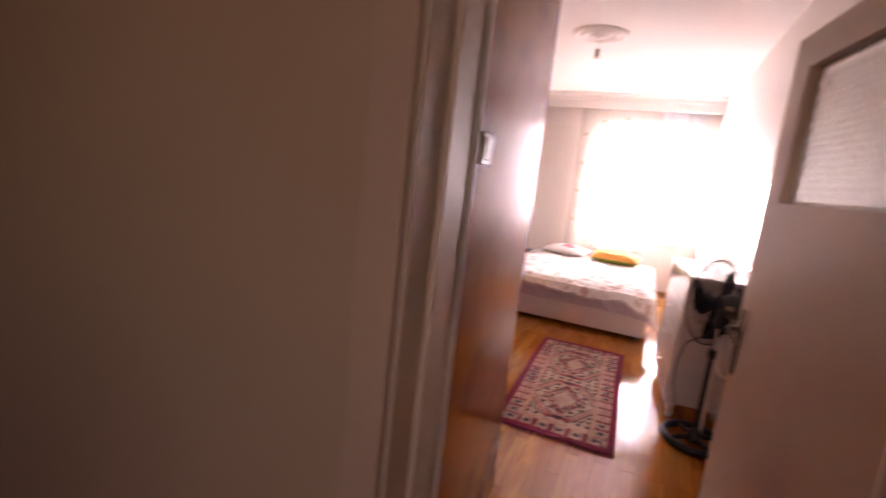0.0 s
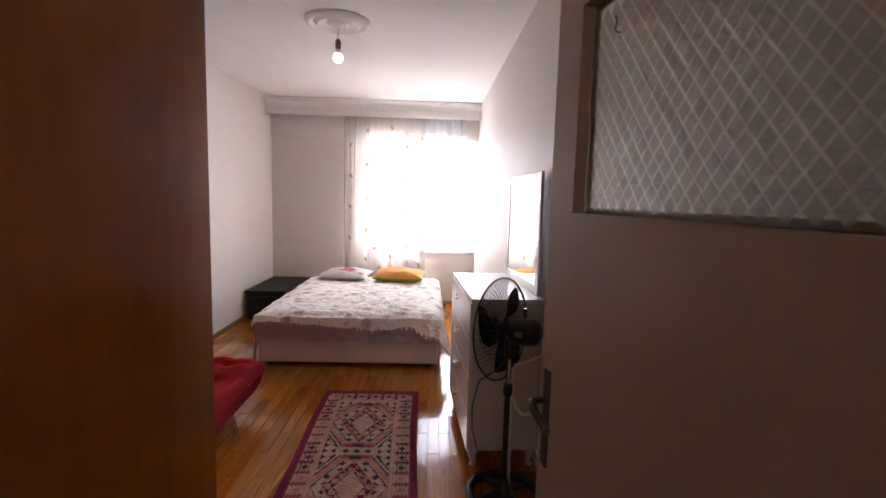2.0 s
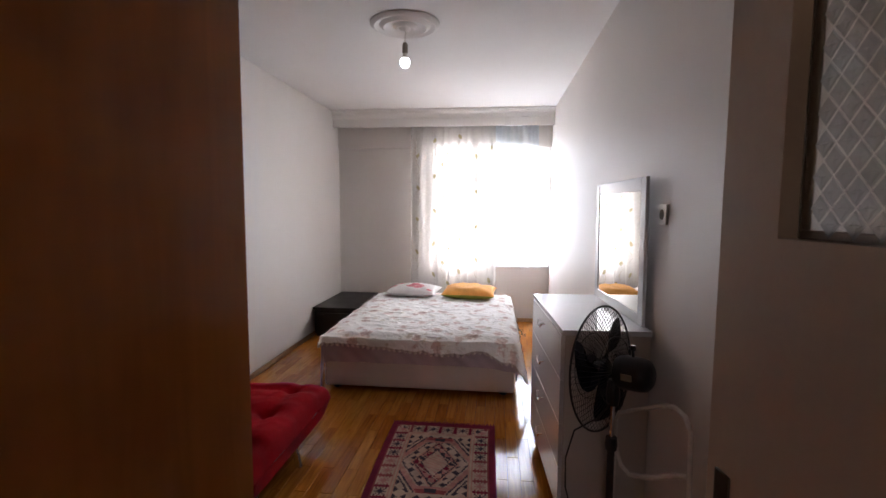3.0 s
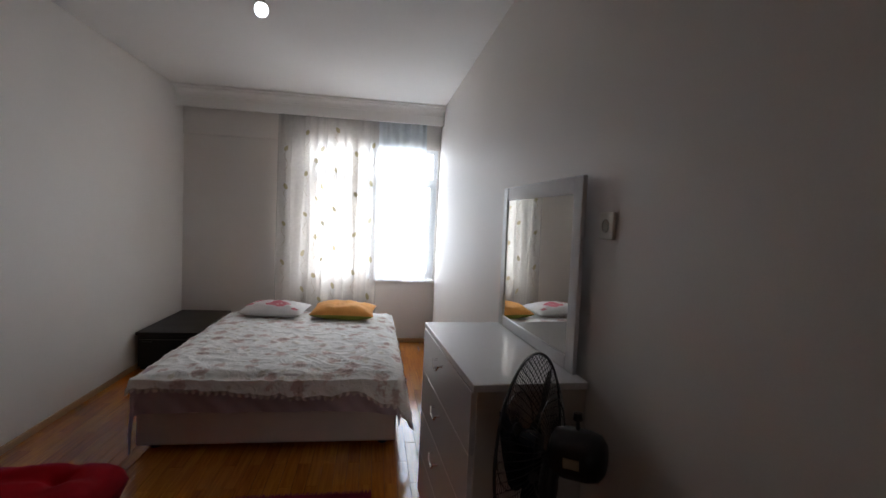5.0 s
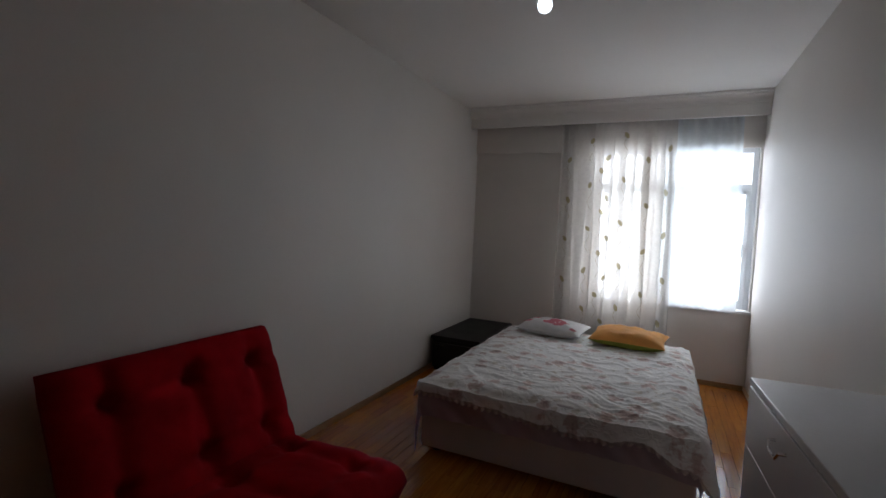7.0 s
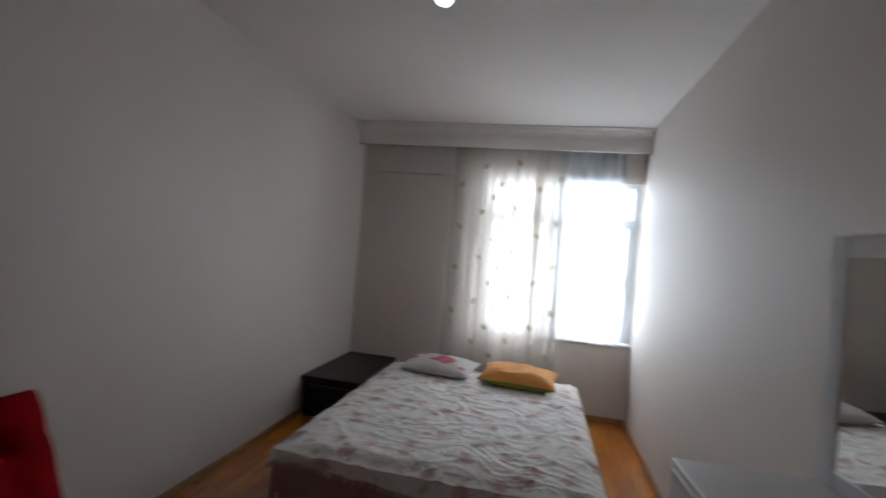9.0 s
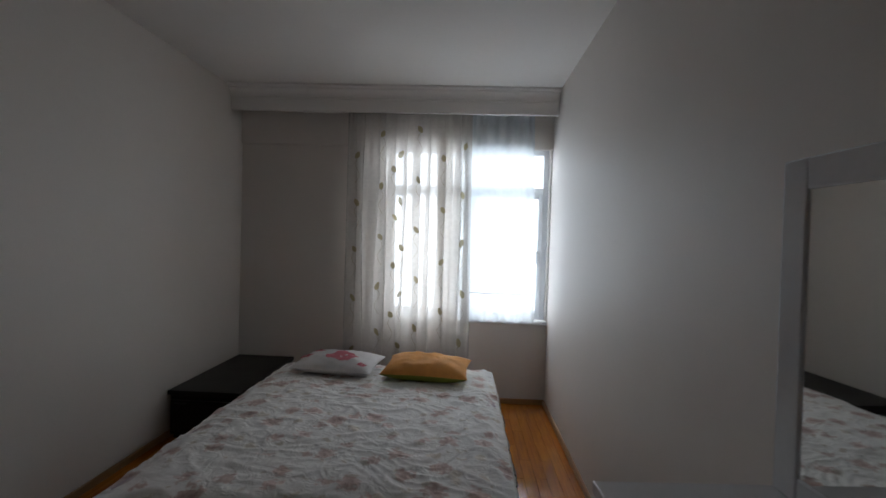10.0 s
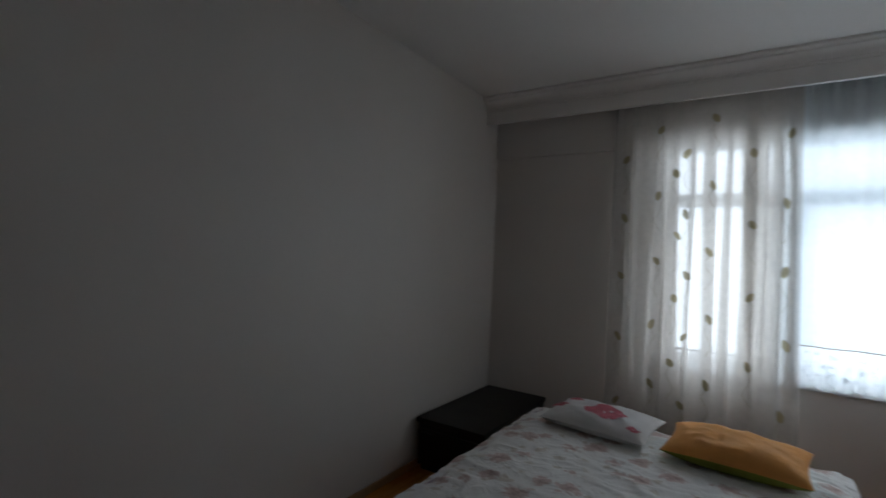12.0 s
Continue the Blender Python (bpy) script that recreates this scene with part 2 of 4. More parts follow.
SPREAD = floral("rose_print_cotton", (0.87, 0.85, 0.825), (0.56, 0.36, 0.32), (0.60, 0.52, 0.43), 5.8)
LACE = plain("lace_trim", (0.68, 0.58, 0.55), 0.85, vary=0.25, big=40, fine=200, bump=0.4)
PILLOWWHITE = plain("white_pillow_cotton", (0.74, 0.72, 0.71), 0.85, vary=0.08, big=9, fine=200, bump=0.25)
PILLOWRED = plain("red_flower_print", (0.62, 0.16, 0.20), 0.85, vary=0.3, big=25, fine=200, bump=0.2)
ORANGE = plain("orange_cotton", (0.80, 0.35, 0.08), 0.8, vary=0.12, big=10, fine=220, bump=0.25)
GREEN = plain("green_cotton", (0.28, 0.32, 0.04), 0.8, vary=0.12, big=10, fine=220, bump=0.25)
CURTAIN = sheer("cream_voile", (0.82, 0.79, 0.75), 0.40, 0.68)
NET = sheer("white_net", (0.79, 0.85, 0.885), 0.20, 0.60)
NETLACE = sheer("white_net_lace", (0.80, 0.83, 0.85), 0.16, 0.5)
LEAFGOLD = sheer("beige_embroidery", (0.36, 0.31, 0.19), 0.10)
PVC = plain("white_pvc", (0.78, 0.80, 0.82), 0.3, vary=0.03, big=4, fine=80, bump=0.02)
SILLSTONE = plain("white_marble_sill", (0.70, 0.70, 0.70), 0.3, vary=0.1, big=5, fine=60, bump=0.03)
PANE = glassy("window_glass", (1, 1, 1), 0.0)
PATTERNGLASS = glassy("patterned_glass", (0.86, 0.89, 0.87), 0.16)
RELIEFGLASS = sheer("pressed_glass_relief", (0.92, 0.92, 0.89), 0.62, 0.30)
SWITCHW = plain("ivory_plastic", (0.70, 0.67, 0.58), 0.35, vary=0.04, big=10, bump=0.0)
SOCKETDARK = plain("socket_recess", (0.30, 0.26, 0.20), 0.5, vary=0.1, big=30)
BULB = glow("lit_bulb", (0.72, 0.90, 1.0), 14.0)
DARKGAP = plain("lock_steel", (0.10, 0.09, 0.08), 0.4, 0.8)
RUGCOLS = [plain("rug_wool_" + nm, c, 0.95, vary=0.22, big=14, fine=350, bump=0.5, spec=0.1) for nm, c in (
    ("wine", (0.19, 0.012, 0.032)), ("cream", (0.47, 0.33, 0.255)), ("rose", (0.42, 0.18, 0.16)),
    ("ink", (0.050, 0.035, 0.050)), ("tan", (0.46, 0.24, 0.18)), ("brick", (0.27, 0.055, 0.055)))]


# ---- building helpers ----
def box(bm, x0, x1, y0, y1, z0, z1, mi=0):
    vs = [bm.verts.new((x, y, z)) for z in (z0, z1) for y in (y0, y1) for x in (x0, x1)]
    for f in ((0, 2, 3, 1), (4, 5, 7, 6), (0, 1, 5, 4), (2, 6, 7, 3), (0, 4, 6, 2), (1, 3, 7, 5)):
        bm.faces.new([vs[i] for i in f]).material_index = mi
    return vs


def rbox(x0, x1, y0, y1, z0, z1, r=0.004, seg=2):
    bm = bmesh.new()
    box(bm, x0, x1, y0, y1, z0, z1)
    bmesh.ops.bevel(bm, geom=bm.edges[:], offset=r, segments=seg, affect="EDGES", profile=0.5)
    broad = sorted(bm.faces, key=lambda f: -f.calc_area())[:6]
    for f in bm.faces:
        f.smooth = True
    for f in broad:
        f.smooth = False
    return bm


def tube(bm, pts, r, n=8, closed=False):
    pts = [Vector(p) for p in pts]
    rings, up = [], None
    for i, p in enumerate(pts):
        a = pts[i - 1] if (i or closed) else p
        c = pts[(i + 1) % len(pts)] if (i < len(pts) - 1 or closed) else p
        d = (c - a).normalized()
        if up is None:
            up = d.orthogonal().normalized()
        up = (up - d * up.dot(d)).normalized()
        sd = d.cross(up)
        rr = r[i] if isinstance(r, (list, tuple)) else r
        rings.append([bm.verts.new(p + rr * (math.cos(2 * math.pi * k / n) * up + math.sin(2 * math.pi * k / n) * sd)) for k in range(n)])
    m = len(rings)
    for i in range(m if closed else m - 1):
        A, B = rings[i], rings[(i + 1) % m]
        off = 0
        if closed and i == m - 1:
            off = min(range(n), key=lambda o: (B[o].co - A[0].co).length)
        for k in range(n):
            bm.faces.new((A[k], A[(k + 1) % n], B[(k + 1 + off) % n], B[(k + off) % n]))
    if not closed:
        bm.faces.new(rings[0][::-1])
        bm.faces.new(rings[-1])
    return bm


def lathe(profile, n=32, axis=(0, 0, 0)):
    """A turned form from (radius, height) pairs about an upright axis."""
    bm = bmesh.new()
    rings = []
    for r, z in profile:
        if r < 1e-5:
            rings.append([bm.verts.new((axis[0], axis[1], axis[2] + z))])
        else:
            rings.append([bm.verts.new((axis[0] + r * math.cos(2 * math.pi * k / n), axis[1] + r * math.sin(2 * math.pi * k / n), axis[2] + z)) for k in range(n)])
    for A, B in zip(rings, rings[1:]):
        for k in range(n):
            q = [A[k % len(A)], A[(k + 1) % len(A)], B[(k + 1) % len(B)], B[k % len(B)]]
            q = list(dict.fromkeys(q))
            if len(q) > 2:
                bm.faces.new(q)
    return bm


def sheet_grid(nu, nv, fn):
    bm = bmesh.new()
    g = [[bm.verts.new(fn(i / nu, j / nv)) for j in range(nv + 1)] for i in range(nu + 1)]
    for i in range(nu):
        for j in range(nv):
            bm.faces.new((g[i][j], g[i + 1][j], g[i + 1][j + 1], g[i][j + 1]))
    return bm


def mesh_of(name, bm, mats, smooth=False):
    me = bpy.data.meshes.new(name)
    bmesh.ops.recalc_face_normals(bm, faces=bm.faces[:])
    mixed = any(f.smooth for f in bm.faces) and not all(f.smooth for f in bm.faces)
    bm.to_mesh(me)
    bm.free()
    for m in (mats if isinstance(mats, (list, tuple)) else [mats]):
        me.materials.append(m)
    if smooth and not mixed:
        me.polygons.foreach_set("use_smooth", [True] * len(me.polygons))
        me.set_sharp_from_angle(angle=radians(42))
    return me


def structure(name, bm, mats, label, category, smooth=False):
    return tagged(new(name, mesh_of(name, bm, mats, smooth)), label, category, kind="structure")


def thing(name, loc, label, category, group="", kind="", turn=0):
    e = new(name)
    e.empty_display_size = 0.1
    e.matrix_world = pose(*loc, 0, 0, turn)
    return tagged(e, label, category, group, kind)


def part(name, bm, mats, parent, label="", smooth=True, kind=""):
    """One mesh under a thing; the mesh is given in the thing's own axes."""
    ob = new(name, mesh_of(name, bm, mats, smooth))
    ob.parent = parent
    return tagged(ob, label, kind=kind)


# ---- the shell: room x -1.25..1.50, y 0.90..7.00; hall south of it ----
XL, XR, YN, YS, HC = -1.23, 1.50, 7.00, 0.90, 2.65
DX0, DX1, DH = 0.40, 1.28, 1.965

bm = bmesh.new()
box(bm, XL - 0.2, XR + 0.25, YS - 0.26, YN + 0.3, -0.15, -0.012)
structure("floor", bm, JOINT, "glossy honey-brown oak strip parquet floor", "floor")
bm = bmesh.new()
box(bm, XL - 0.2, XR + 0.25, YS - 0.25, YN + 0.3, HC, HC + 0.15)
structure("ceiling", bm, CEIL, "plain white painted plaster ceiling", "ceiling")
bm = bmesh.new()
box(bm, XL - 0.2, XL, YS - 0.25, YN + 0.3, -0.012, HC)
structure("wall_west", bm, WALL, "long white painted plaster wall behind the red sofa", "wall")
bm = bmesh.new()
box(bm, XR, XR + 0.2, YS - 0.25, YN + 0.3, -0.012, HC)
structure("wall_east", bm, WALL, "long white painted plaster wall behind the dresser", "wall")

# window wall with the opening through it
WX0, WX1, WZ0, WZ1 = 0.06, 1.485, 0.73, 2.22
bm = bmesh.new()
box(bm, XL, WX0, YN, YN + 0.3, -0.012, HC)
box(bm, WX1, XR, YN, YN + 0.3, -0.012, HC)
box(bm, WX0, WX1, YN, YN + 0.3, -0.012, WZ0 - 0.03)
box(bm, WX0, WX1, YN, YN + 0.3, WZ1, HC)
structure("wall_north", bm, WALL, "white painted window wall with a tall opening", "wall")
bm = rbox(XL, XR, YN - 0.03, YN, WZ1 - 0.012, HC, 0.005)
structure("beam", bm, WALL, "shallow painted beam across the window wall", "beam")

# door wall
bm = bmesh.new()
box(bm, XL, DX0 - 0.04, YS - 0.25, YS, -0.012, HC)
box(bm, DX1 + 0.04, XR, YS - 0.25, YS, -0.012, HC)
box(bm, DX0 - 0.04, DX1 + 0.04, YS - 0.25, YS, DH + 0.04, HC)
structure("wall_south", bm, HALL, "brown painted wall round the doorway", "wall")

# pelmet across the window, stepped like a plaster cornice
def prism(profile, x0, x1):
    bm = bmesh.new()
    a = [bm.verts.new((x0, y, z)) for y, z in profile]
    c = [bm.verts.new((x1, y, z)) for y, z in profile]
    k = len(profile)
    for i in range(k):
        bm.faces.new((a[i], a[(i + 1) % k], c[(i + 1) % k], c[i]))
    bm.faces.new(a[::-1])
    bm.faces.new(c)
    return bm

PF = 6.775
pel = [(PF, 2.450), (PF, 2.548), (PF - 0.010, 2.552), (PF - 0.010, 2.566), (PF - 0.018, 2.570)]
pel += [(PF - 0.018 - 0.040 * (1 - math.cos(a)), 2.572 + 0.040 * math.sin(a)) for a in (0.2, 0.5, 0.8, 1.1, 1.4)]
pel += [(PF - 0.060, 2.616), (PF - 0.060, 2.626), (PF - 0.085, 2.634), (PF - 0.085, 2.649), (PF + 0.03, 2.649), (PF + 0.03, 2.450)]
structure("pelmet", prism(pel, XL + 0.002, XR - 0.002), PLASTER, "white moulded plaster pelmet above the curtains", "pelmet", True)

# skirting
for nm, (x0, x1, y0, y1) in (("baseboard_1", (XL, XL + 0.016, 1.8, YN)), ("baseboard_2", (XR - 0.016, XR, YS, YN)), ("baseboard_3", (XL + 0.016, XR - 0.016, YN - 0.016, YN))):
    structure(nm, rbox(x0, x1, y0, y1, 0.0, 0.045, 0.005), SKIRT, "low brown wooden skirting strip", "baseboard")

# hall round the start of the walk
bm = bmesh.new()
box(bm, -1.6, 2.6, -1.8, YS - 0.25, -0.15, -0.002)
structure("hall_floor", bm, SKIRT, "dark wooden floor of the hall", "floor")
bm = bmesh.new()
box(bm, -1.6, 2.6, -1.8, YS - 0.25, HC, HC + 0.15)
structure("hall_ceiling", bm, CEIL, "dim plaster ceiling of the hall", "ceiling")
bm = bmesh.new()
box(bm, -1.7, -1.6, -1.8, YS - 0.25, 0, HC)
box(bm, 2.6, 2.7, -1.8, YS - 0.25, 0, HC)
# These four leave an invented, unseen opening for the hall's fill lamp.
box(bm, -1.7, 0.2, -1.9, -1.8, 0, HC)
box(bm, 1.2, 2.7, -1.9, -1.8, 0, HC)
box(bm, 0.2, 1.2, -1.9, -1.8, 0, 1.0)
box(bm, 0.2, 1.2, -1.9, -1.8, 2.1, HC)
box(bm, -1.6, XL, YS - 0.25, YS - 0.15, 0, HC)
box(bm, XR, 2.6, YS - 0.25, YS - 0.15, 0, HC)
structure("hall_wall", bm, HALL, "plain brown walls closing the hall round an added opening", "wall")

# door frame: lining, stop and casings
fr = thing("door_frame", (DX0, YS, 0), "cream painted wooden door frame with worn edges", "door frame", kind="structure")
def local(bm, t):
    bmesh.ops.transform(bm, matrix=t.matrix_world.inverted(), verts=bm.verts[:])
    return bm
for nm, b in (("jamb", rbox(DX0 - 0.04, DX0, YS - 0.27, YS + 0.012, 0, DH + 0.04)), ("jamb", rbox(DX1, DX1 + 0.04, YS - 0.27, YS + 0.012, 0, DH + 0.04)),
              ("head", rbox(DX0, DX1, YS - 0.27, YS + 0.012, DH, DH + 0.04)), ("stop", rbox(DX0, DX0 + 0.014, YS - 0.16, YS - 0.05, 0, DH, 0.003)),
              ("stop", rbox(DX1 - 0.014, DX1, YS - 0.16, YS - 0.05, 0, DH, 0.003))):
    # West jamb and stop: brighter copy of FRAME, that side's brightness put into colour.
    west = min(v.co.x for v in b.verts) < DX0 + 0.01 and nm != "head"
    part(nm, local(b, fr), JAMBBRIGHT if west else FRAME, fr, "gloss paint made brighter on the west side" if west else "")
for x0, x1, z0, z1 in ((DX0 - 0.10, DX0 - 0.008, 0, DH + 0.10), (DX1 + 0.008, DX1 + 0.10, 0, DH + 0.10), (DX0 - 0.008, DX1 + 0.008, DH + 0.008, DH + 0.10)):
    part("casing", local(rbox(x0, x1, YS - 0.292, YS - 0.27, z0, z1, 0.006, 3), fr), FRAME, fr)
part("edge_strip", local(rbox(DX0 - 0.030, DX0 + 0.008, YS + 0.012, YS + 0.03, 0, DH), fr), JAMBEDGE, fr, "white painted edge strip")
part("strike_plate", local(rbox(DX0, DX0 + 0.004, YS - 0.045, YS - 0.02, 0.92, 1.05, 0.001), fr), DARKGAP, fr, "dark steel strike plate")

# open door, hinged on the east jamb; local x runs from the hinge along the leaf, y out of its back
DW, DT = 0.87, 0.04
door = thing("door_1", (1.268, 0.925, 0.008), "open cream painted door with a patterned glass pane", "door", turn=97.0)
door["kind"] = "structure"
DTOP = 1.93
GX0, GX1, GZ0, GZ1 = 0.065, 0.745, 1.405, 1.825
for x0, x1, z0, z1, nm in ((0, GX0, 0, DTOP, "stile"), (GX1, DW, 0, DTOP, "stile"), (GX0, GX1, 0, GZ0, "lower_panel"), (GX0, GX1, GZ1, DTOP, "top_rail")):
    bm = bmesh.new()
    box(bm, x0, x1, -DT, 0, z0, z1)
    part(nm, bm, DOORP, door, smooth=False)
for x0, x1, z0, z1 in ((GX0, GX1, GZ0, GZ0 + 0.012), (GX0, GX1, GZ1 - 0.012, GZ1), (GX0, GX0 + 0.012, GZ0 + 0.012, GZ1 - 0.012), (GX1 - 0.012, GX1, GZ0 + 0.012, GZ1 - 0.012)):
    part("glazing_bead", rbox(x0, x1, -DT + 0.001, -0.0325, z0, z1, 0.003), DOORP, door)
bm = bmesh.new()
box(bm, GX0 + 0.0005, GX1 - 0.0005, -0.032, -0.026, GZ0 + 0.0005, GZ1 - 0.0005)
pane = part("glass_pane", bm, PATTERNGLASS, door, "pressed diamond-patterned glass", smooth=False)
# pressed relief: pillowed diamonds between grooves, each with a four-lobed star
bm = bmesh.new()
CW, CHT, PY0 = 0.034, 0.040, -0.0262
def star(cx, cz):
    rings = []
    for r, y in ((0.90, 0.0), (0.74, 0.0018), (0.50, 0.0008), (0.0, 0.0026)):
        if r == 0.0:
            rings.append([bm.verts.new((cx, PY0 + y, cz))])
            continue
        ring = []
        for k in range(8):
            a = k * math.pi / 4
            q = r * (1.0 if k % 2 == 0 else (0.70 if r > 0.6 else 0.38))
            ring.append(bm.verts.new((cx + q * CW / 2 * math.cos(a), PY0 + y, cz + q * CHT / 2 * math.sin(a))))
        rings.append(ring)
    for A, B in zip(rings, rings[1:]):
        for k in range(8):
            if len(B) == 1:
                bm.faces.new((A[k], A[(k + 1) % 8], B[0]))
            else:
                bm.faces.new((A[k], A[(k + 1) % 8], B[(k + 1) % 8], B[k]))
for row in range(int((GZ1 - GZ0) / (CHT / 2))):
    for colm in range(int((GX1 - GX0) / CW)):
        cx = GX0 + CW / 2 + colm * CW + (CW / 2 if row % 2 else 0)
        cz = GZ0 + CHT / 2 + row * CHT / 2
        if cx < GX1 - CW / 2 and cz < GZ1 - CHT / 2:
            star(cx, cz)
part("pressed_relief", bm, RELIEFGLASS, pane, "raised diamonds in the glass", smooth=False, kind="stuff")
bm = bmesh.new()
tube(bm, [(0.655, -0.0235, 1.775), (0.650, -0.0235, 1.762), (0.655, -0.0235, 1.750), (0.646, -0.0235, 1.742), (0.634, -0.0235, 1.739)], 0.0016, 5)
part("crack", bm, DARKGAP, pane, "short dark crack")
hd = part("handle_plate", rbox(DW - 0.062, DW - 0.026, 0.0, 0.005, 0.79, 1.03, 0.002), BRASS, door, "dull bronze handle plate")
bm = bmesh.new()
tube(bm, [(DW - 0.044, 0.004, 0.955), (DW - 0.044, 0.030, 0.955), (DW - 0.050, 0.040, 0.955), (DW - 0.072, 0.046, 0.950), (DW - 0.10, 0.042, 0.938), (DW - 0.13, 0.040, 0.930), (DW - 0.155, 0.044, 0.934)], [0.009, 0.009, 0.010, 0.010, 0.009, 0.009, 0.008], 10)
part("lever", bm, BRASS, hd)
hd2 = part("handle_plate", rbox(DW - 0.062, DW - 0.026, -DT - 0.005, -DT, 0.79, 1.03, 0.002), BRASS, door)
bm = bmesh.new()
tube(bm, [(DW - 0.044, -DT - 0.004, 0.955), (DW - 0.044, -DT - 0.05, 0.955), (DW - 0.075, -DT - 0.056, 0.952), (DW - 0.145, -DT - 0.052, 0.935)], 0.008, 10)
part("lever", bm, BRASS, hd2)
part("lock_face", rbox(DW, DW + 0.002, -0.030, -0.010, 0.90, 1.10, 0.0008), DARKGAP, door)
for z in (0.25, 1.78):
    bm = bmesh.new()
    tube(bm, [(-0.006, 0.008, z), (-0.006, 0.008, z + 0.09)], 0.007, 10)
    part("hinge", bm, BRASS, door)

# ---- window ----
win = thing("window_1", (WX0, YN, WZ0), "white plastic window with a transom and two sashes", "window", kind="structure")
def bars(t, nm, lst, y0, y1, m, label=""):
    for x0, x1, z0, z1 in lst:
        part(nm, local(rbox(x0, x1, y0, y1, z0, z1, 0.004), t), m, t, label)
WY0, WY1, FB = YN + 0.07, YN + 0.125, 0.045
bars(win, "window_frame", [(WX0, WX0 + FB, WZ0, WZ1), (WX1 - FB, WX1, WZ0, WZ1), (WX0 + FB, WX1 - FB, WZ0, WZ0 + FB), (WX0 + FB, WX1 - FB, WZ1 - FB, WZ1)], WY0, WY1, PVC)
TZ, MX = 1.86, 0.78
bars(win, "transom", [(WX0 + FB, WX1 - FB, TZ - 0.028, TZ + 0.028)], WY0, WY1, PVC)
bars(win, "mullion", [(MX - 0.028, MX + 0.028, WZ0 + FB, TZ - 0.028), (MX - 0.03, MX + 0.03, TZ + 0.028, WZ1 - FB)], WY0, WY1, PVC)
for x0, x1, z0, z1 in ((WX0 + FB, MX - 0.028, WZ0 + FB, TZ - 0.028), (MX + 0.028, WX1 - FB, WZ0 + FB, TZ - 0.028), (WX0 + FB, MX - 0.03, TZ + 0.028, WZ1 - FB), (MX + 0.03, WX1 - FB, TZ + 0.028, WZ1 - FB)):
    if z0 < 1.5:
        bars(win, "sash", [(x0, x0 + 0.038, z0, z1), (x1 - 0.038, x1, z0, z1), (x0 + 0.038, x1 - 0.038, z0, z0 + 0.038), (x0 + 0.038, x1 - 0.038, z1 - 0.038, z1)], WY0 - 0.015, WY1 - 0.01, PVC)
        x0, x1, z0, z1 = x0 + 0.038, x1 - 0.038, z0 + 0.038, z1 - 0.038
    bm = bmesh.new()
    box(bm, x0, x1, WY0 + 0.03, WY0 + 0.036, z0, z1)
    p = part("pane", local(bm, win), PANE, win, smooth=False)
    p.visible_shadow = False
h = rbox(WX1 - 0.098, WX1 - 0.075, WY0 - 0.045, WY0 - 0.015, 1.22, 1.34, 0.006)
part("window_handle", local(h, win), PVC, win)
part("window_sill", local(rbox(WX0 - 0.02, WX1 + 0.013, YN - 0.035, WY0, WZ0 - 0.03, WZ0 - 0.002, 0.005), win), SILLSTONE, win, "thin white marble sill")

# ---- ceiling rose and lamp ----
ROSE = (0.20, 4.12)
rose = new("ceiling_rose", mesh_of("ceiling_rose", lathe([(r * 0.76, z) for r, z in ((0.30, 0), (0.30, -0.008), (0.285, -0.018), (0.262, -0.024), (0.245, -0.016), (0.222, -0.012), (0.205, -0.020), (0.185, -0.030),
                      (0.165, -0.022), (0.150, -0.012), (0.105, -0.012), (0.095, -0.024), (0.075, -0.034), (0.055, -0.030), (0.04, -0.04), (0.018, -0.046), (0, -0.046))], 64, (ROSE[0], ROSE[1], HC)), PLASTER, True))
tagged(rose, "white round moulded plaster ceiling rose", "ceiling rose")
lamp = thing("pendant_lamp", (ROSE[0], ROSE[1], HC - 0.002), "lit bare bulb hanging on a short white cord", "lamp")
bm = bmesh.new()
tube(bm, [(0, 0, -0.02), (0.002, 0, -0.05), (-0.001, 0, -0.10), (0, 0, -0.125)], 0.003, 8)
part("cord", bm, JAMBEDGE, lamp)
part("socket", lathe([(0, -0.115), (0.012, -0.118), (0.018, -0.13), (0.019, -0.175), (0.016, -0.185), (0, -0.185)], 20), SOCKETDARK, lamp)
part("bulb_neck", lathe([(0.013, -0.183), (0.015, -0.20), (0.023, -0.213), (0.026, -0.219), (0, -0.219)], 24), SWITCHW, lamp)
part("bulb", lathe([(0, -0.2195), (0.026, -0.2195), (0.031, -0.230), (0.033, -0.243), (0.031, -0.257), (0.023, -0.270), (0.011, -0.277), (0, -0.279)], 24), BULB, lamp, "glowing white bulb")

# ---- built-in wardrobe by the door, its side towards the doorway ----
wd = thing("wardrobe", (XL, YS, 0), "tall brown veneered wardrobe with a stained plain side", "wardrobe")
PX, PY = 0.366, 1.775
part("side_panel", local(rbox(PX - 0.02, PX, YS + 0.032, PY, 0, HC - 0.003, 0.002), wd), BROWN, wd, "brown wood veneer with dark stains")
part("carcass", local(rbox(XL + 0.004, PX - 0.022, YS + 0.004, PY - 0.02, 0.0, HC - 0.004, 0.002), wd), BROWN, wd)
nd = 4
for i in range(nd):
    w = (PX - 0.022 - XL - 0.01) / nd
    x0 = XL + 0.006 + i * w
    d = part("door", local(rbox(x0 + 0.002, x0 + w - 0.002, PY - 0.019, PY - 0.001, 0.06, HC - 0.05, 0.002), wd), BROWN, wd)

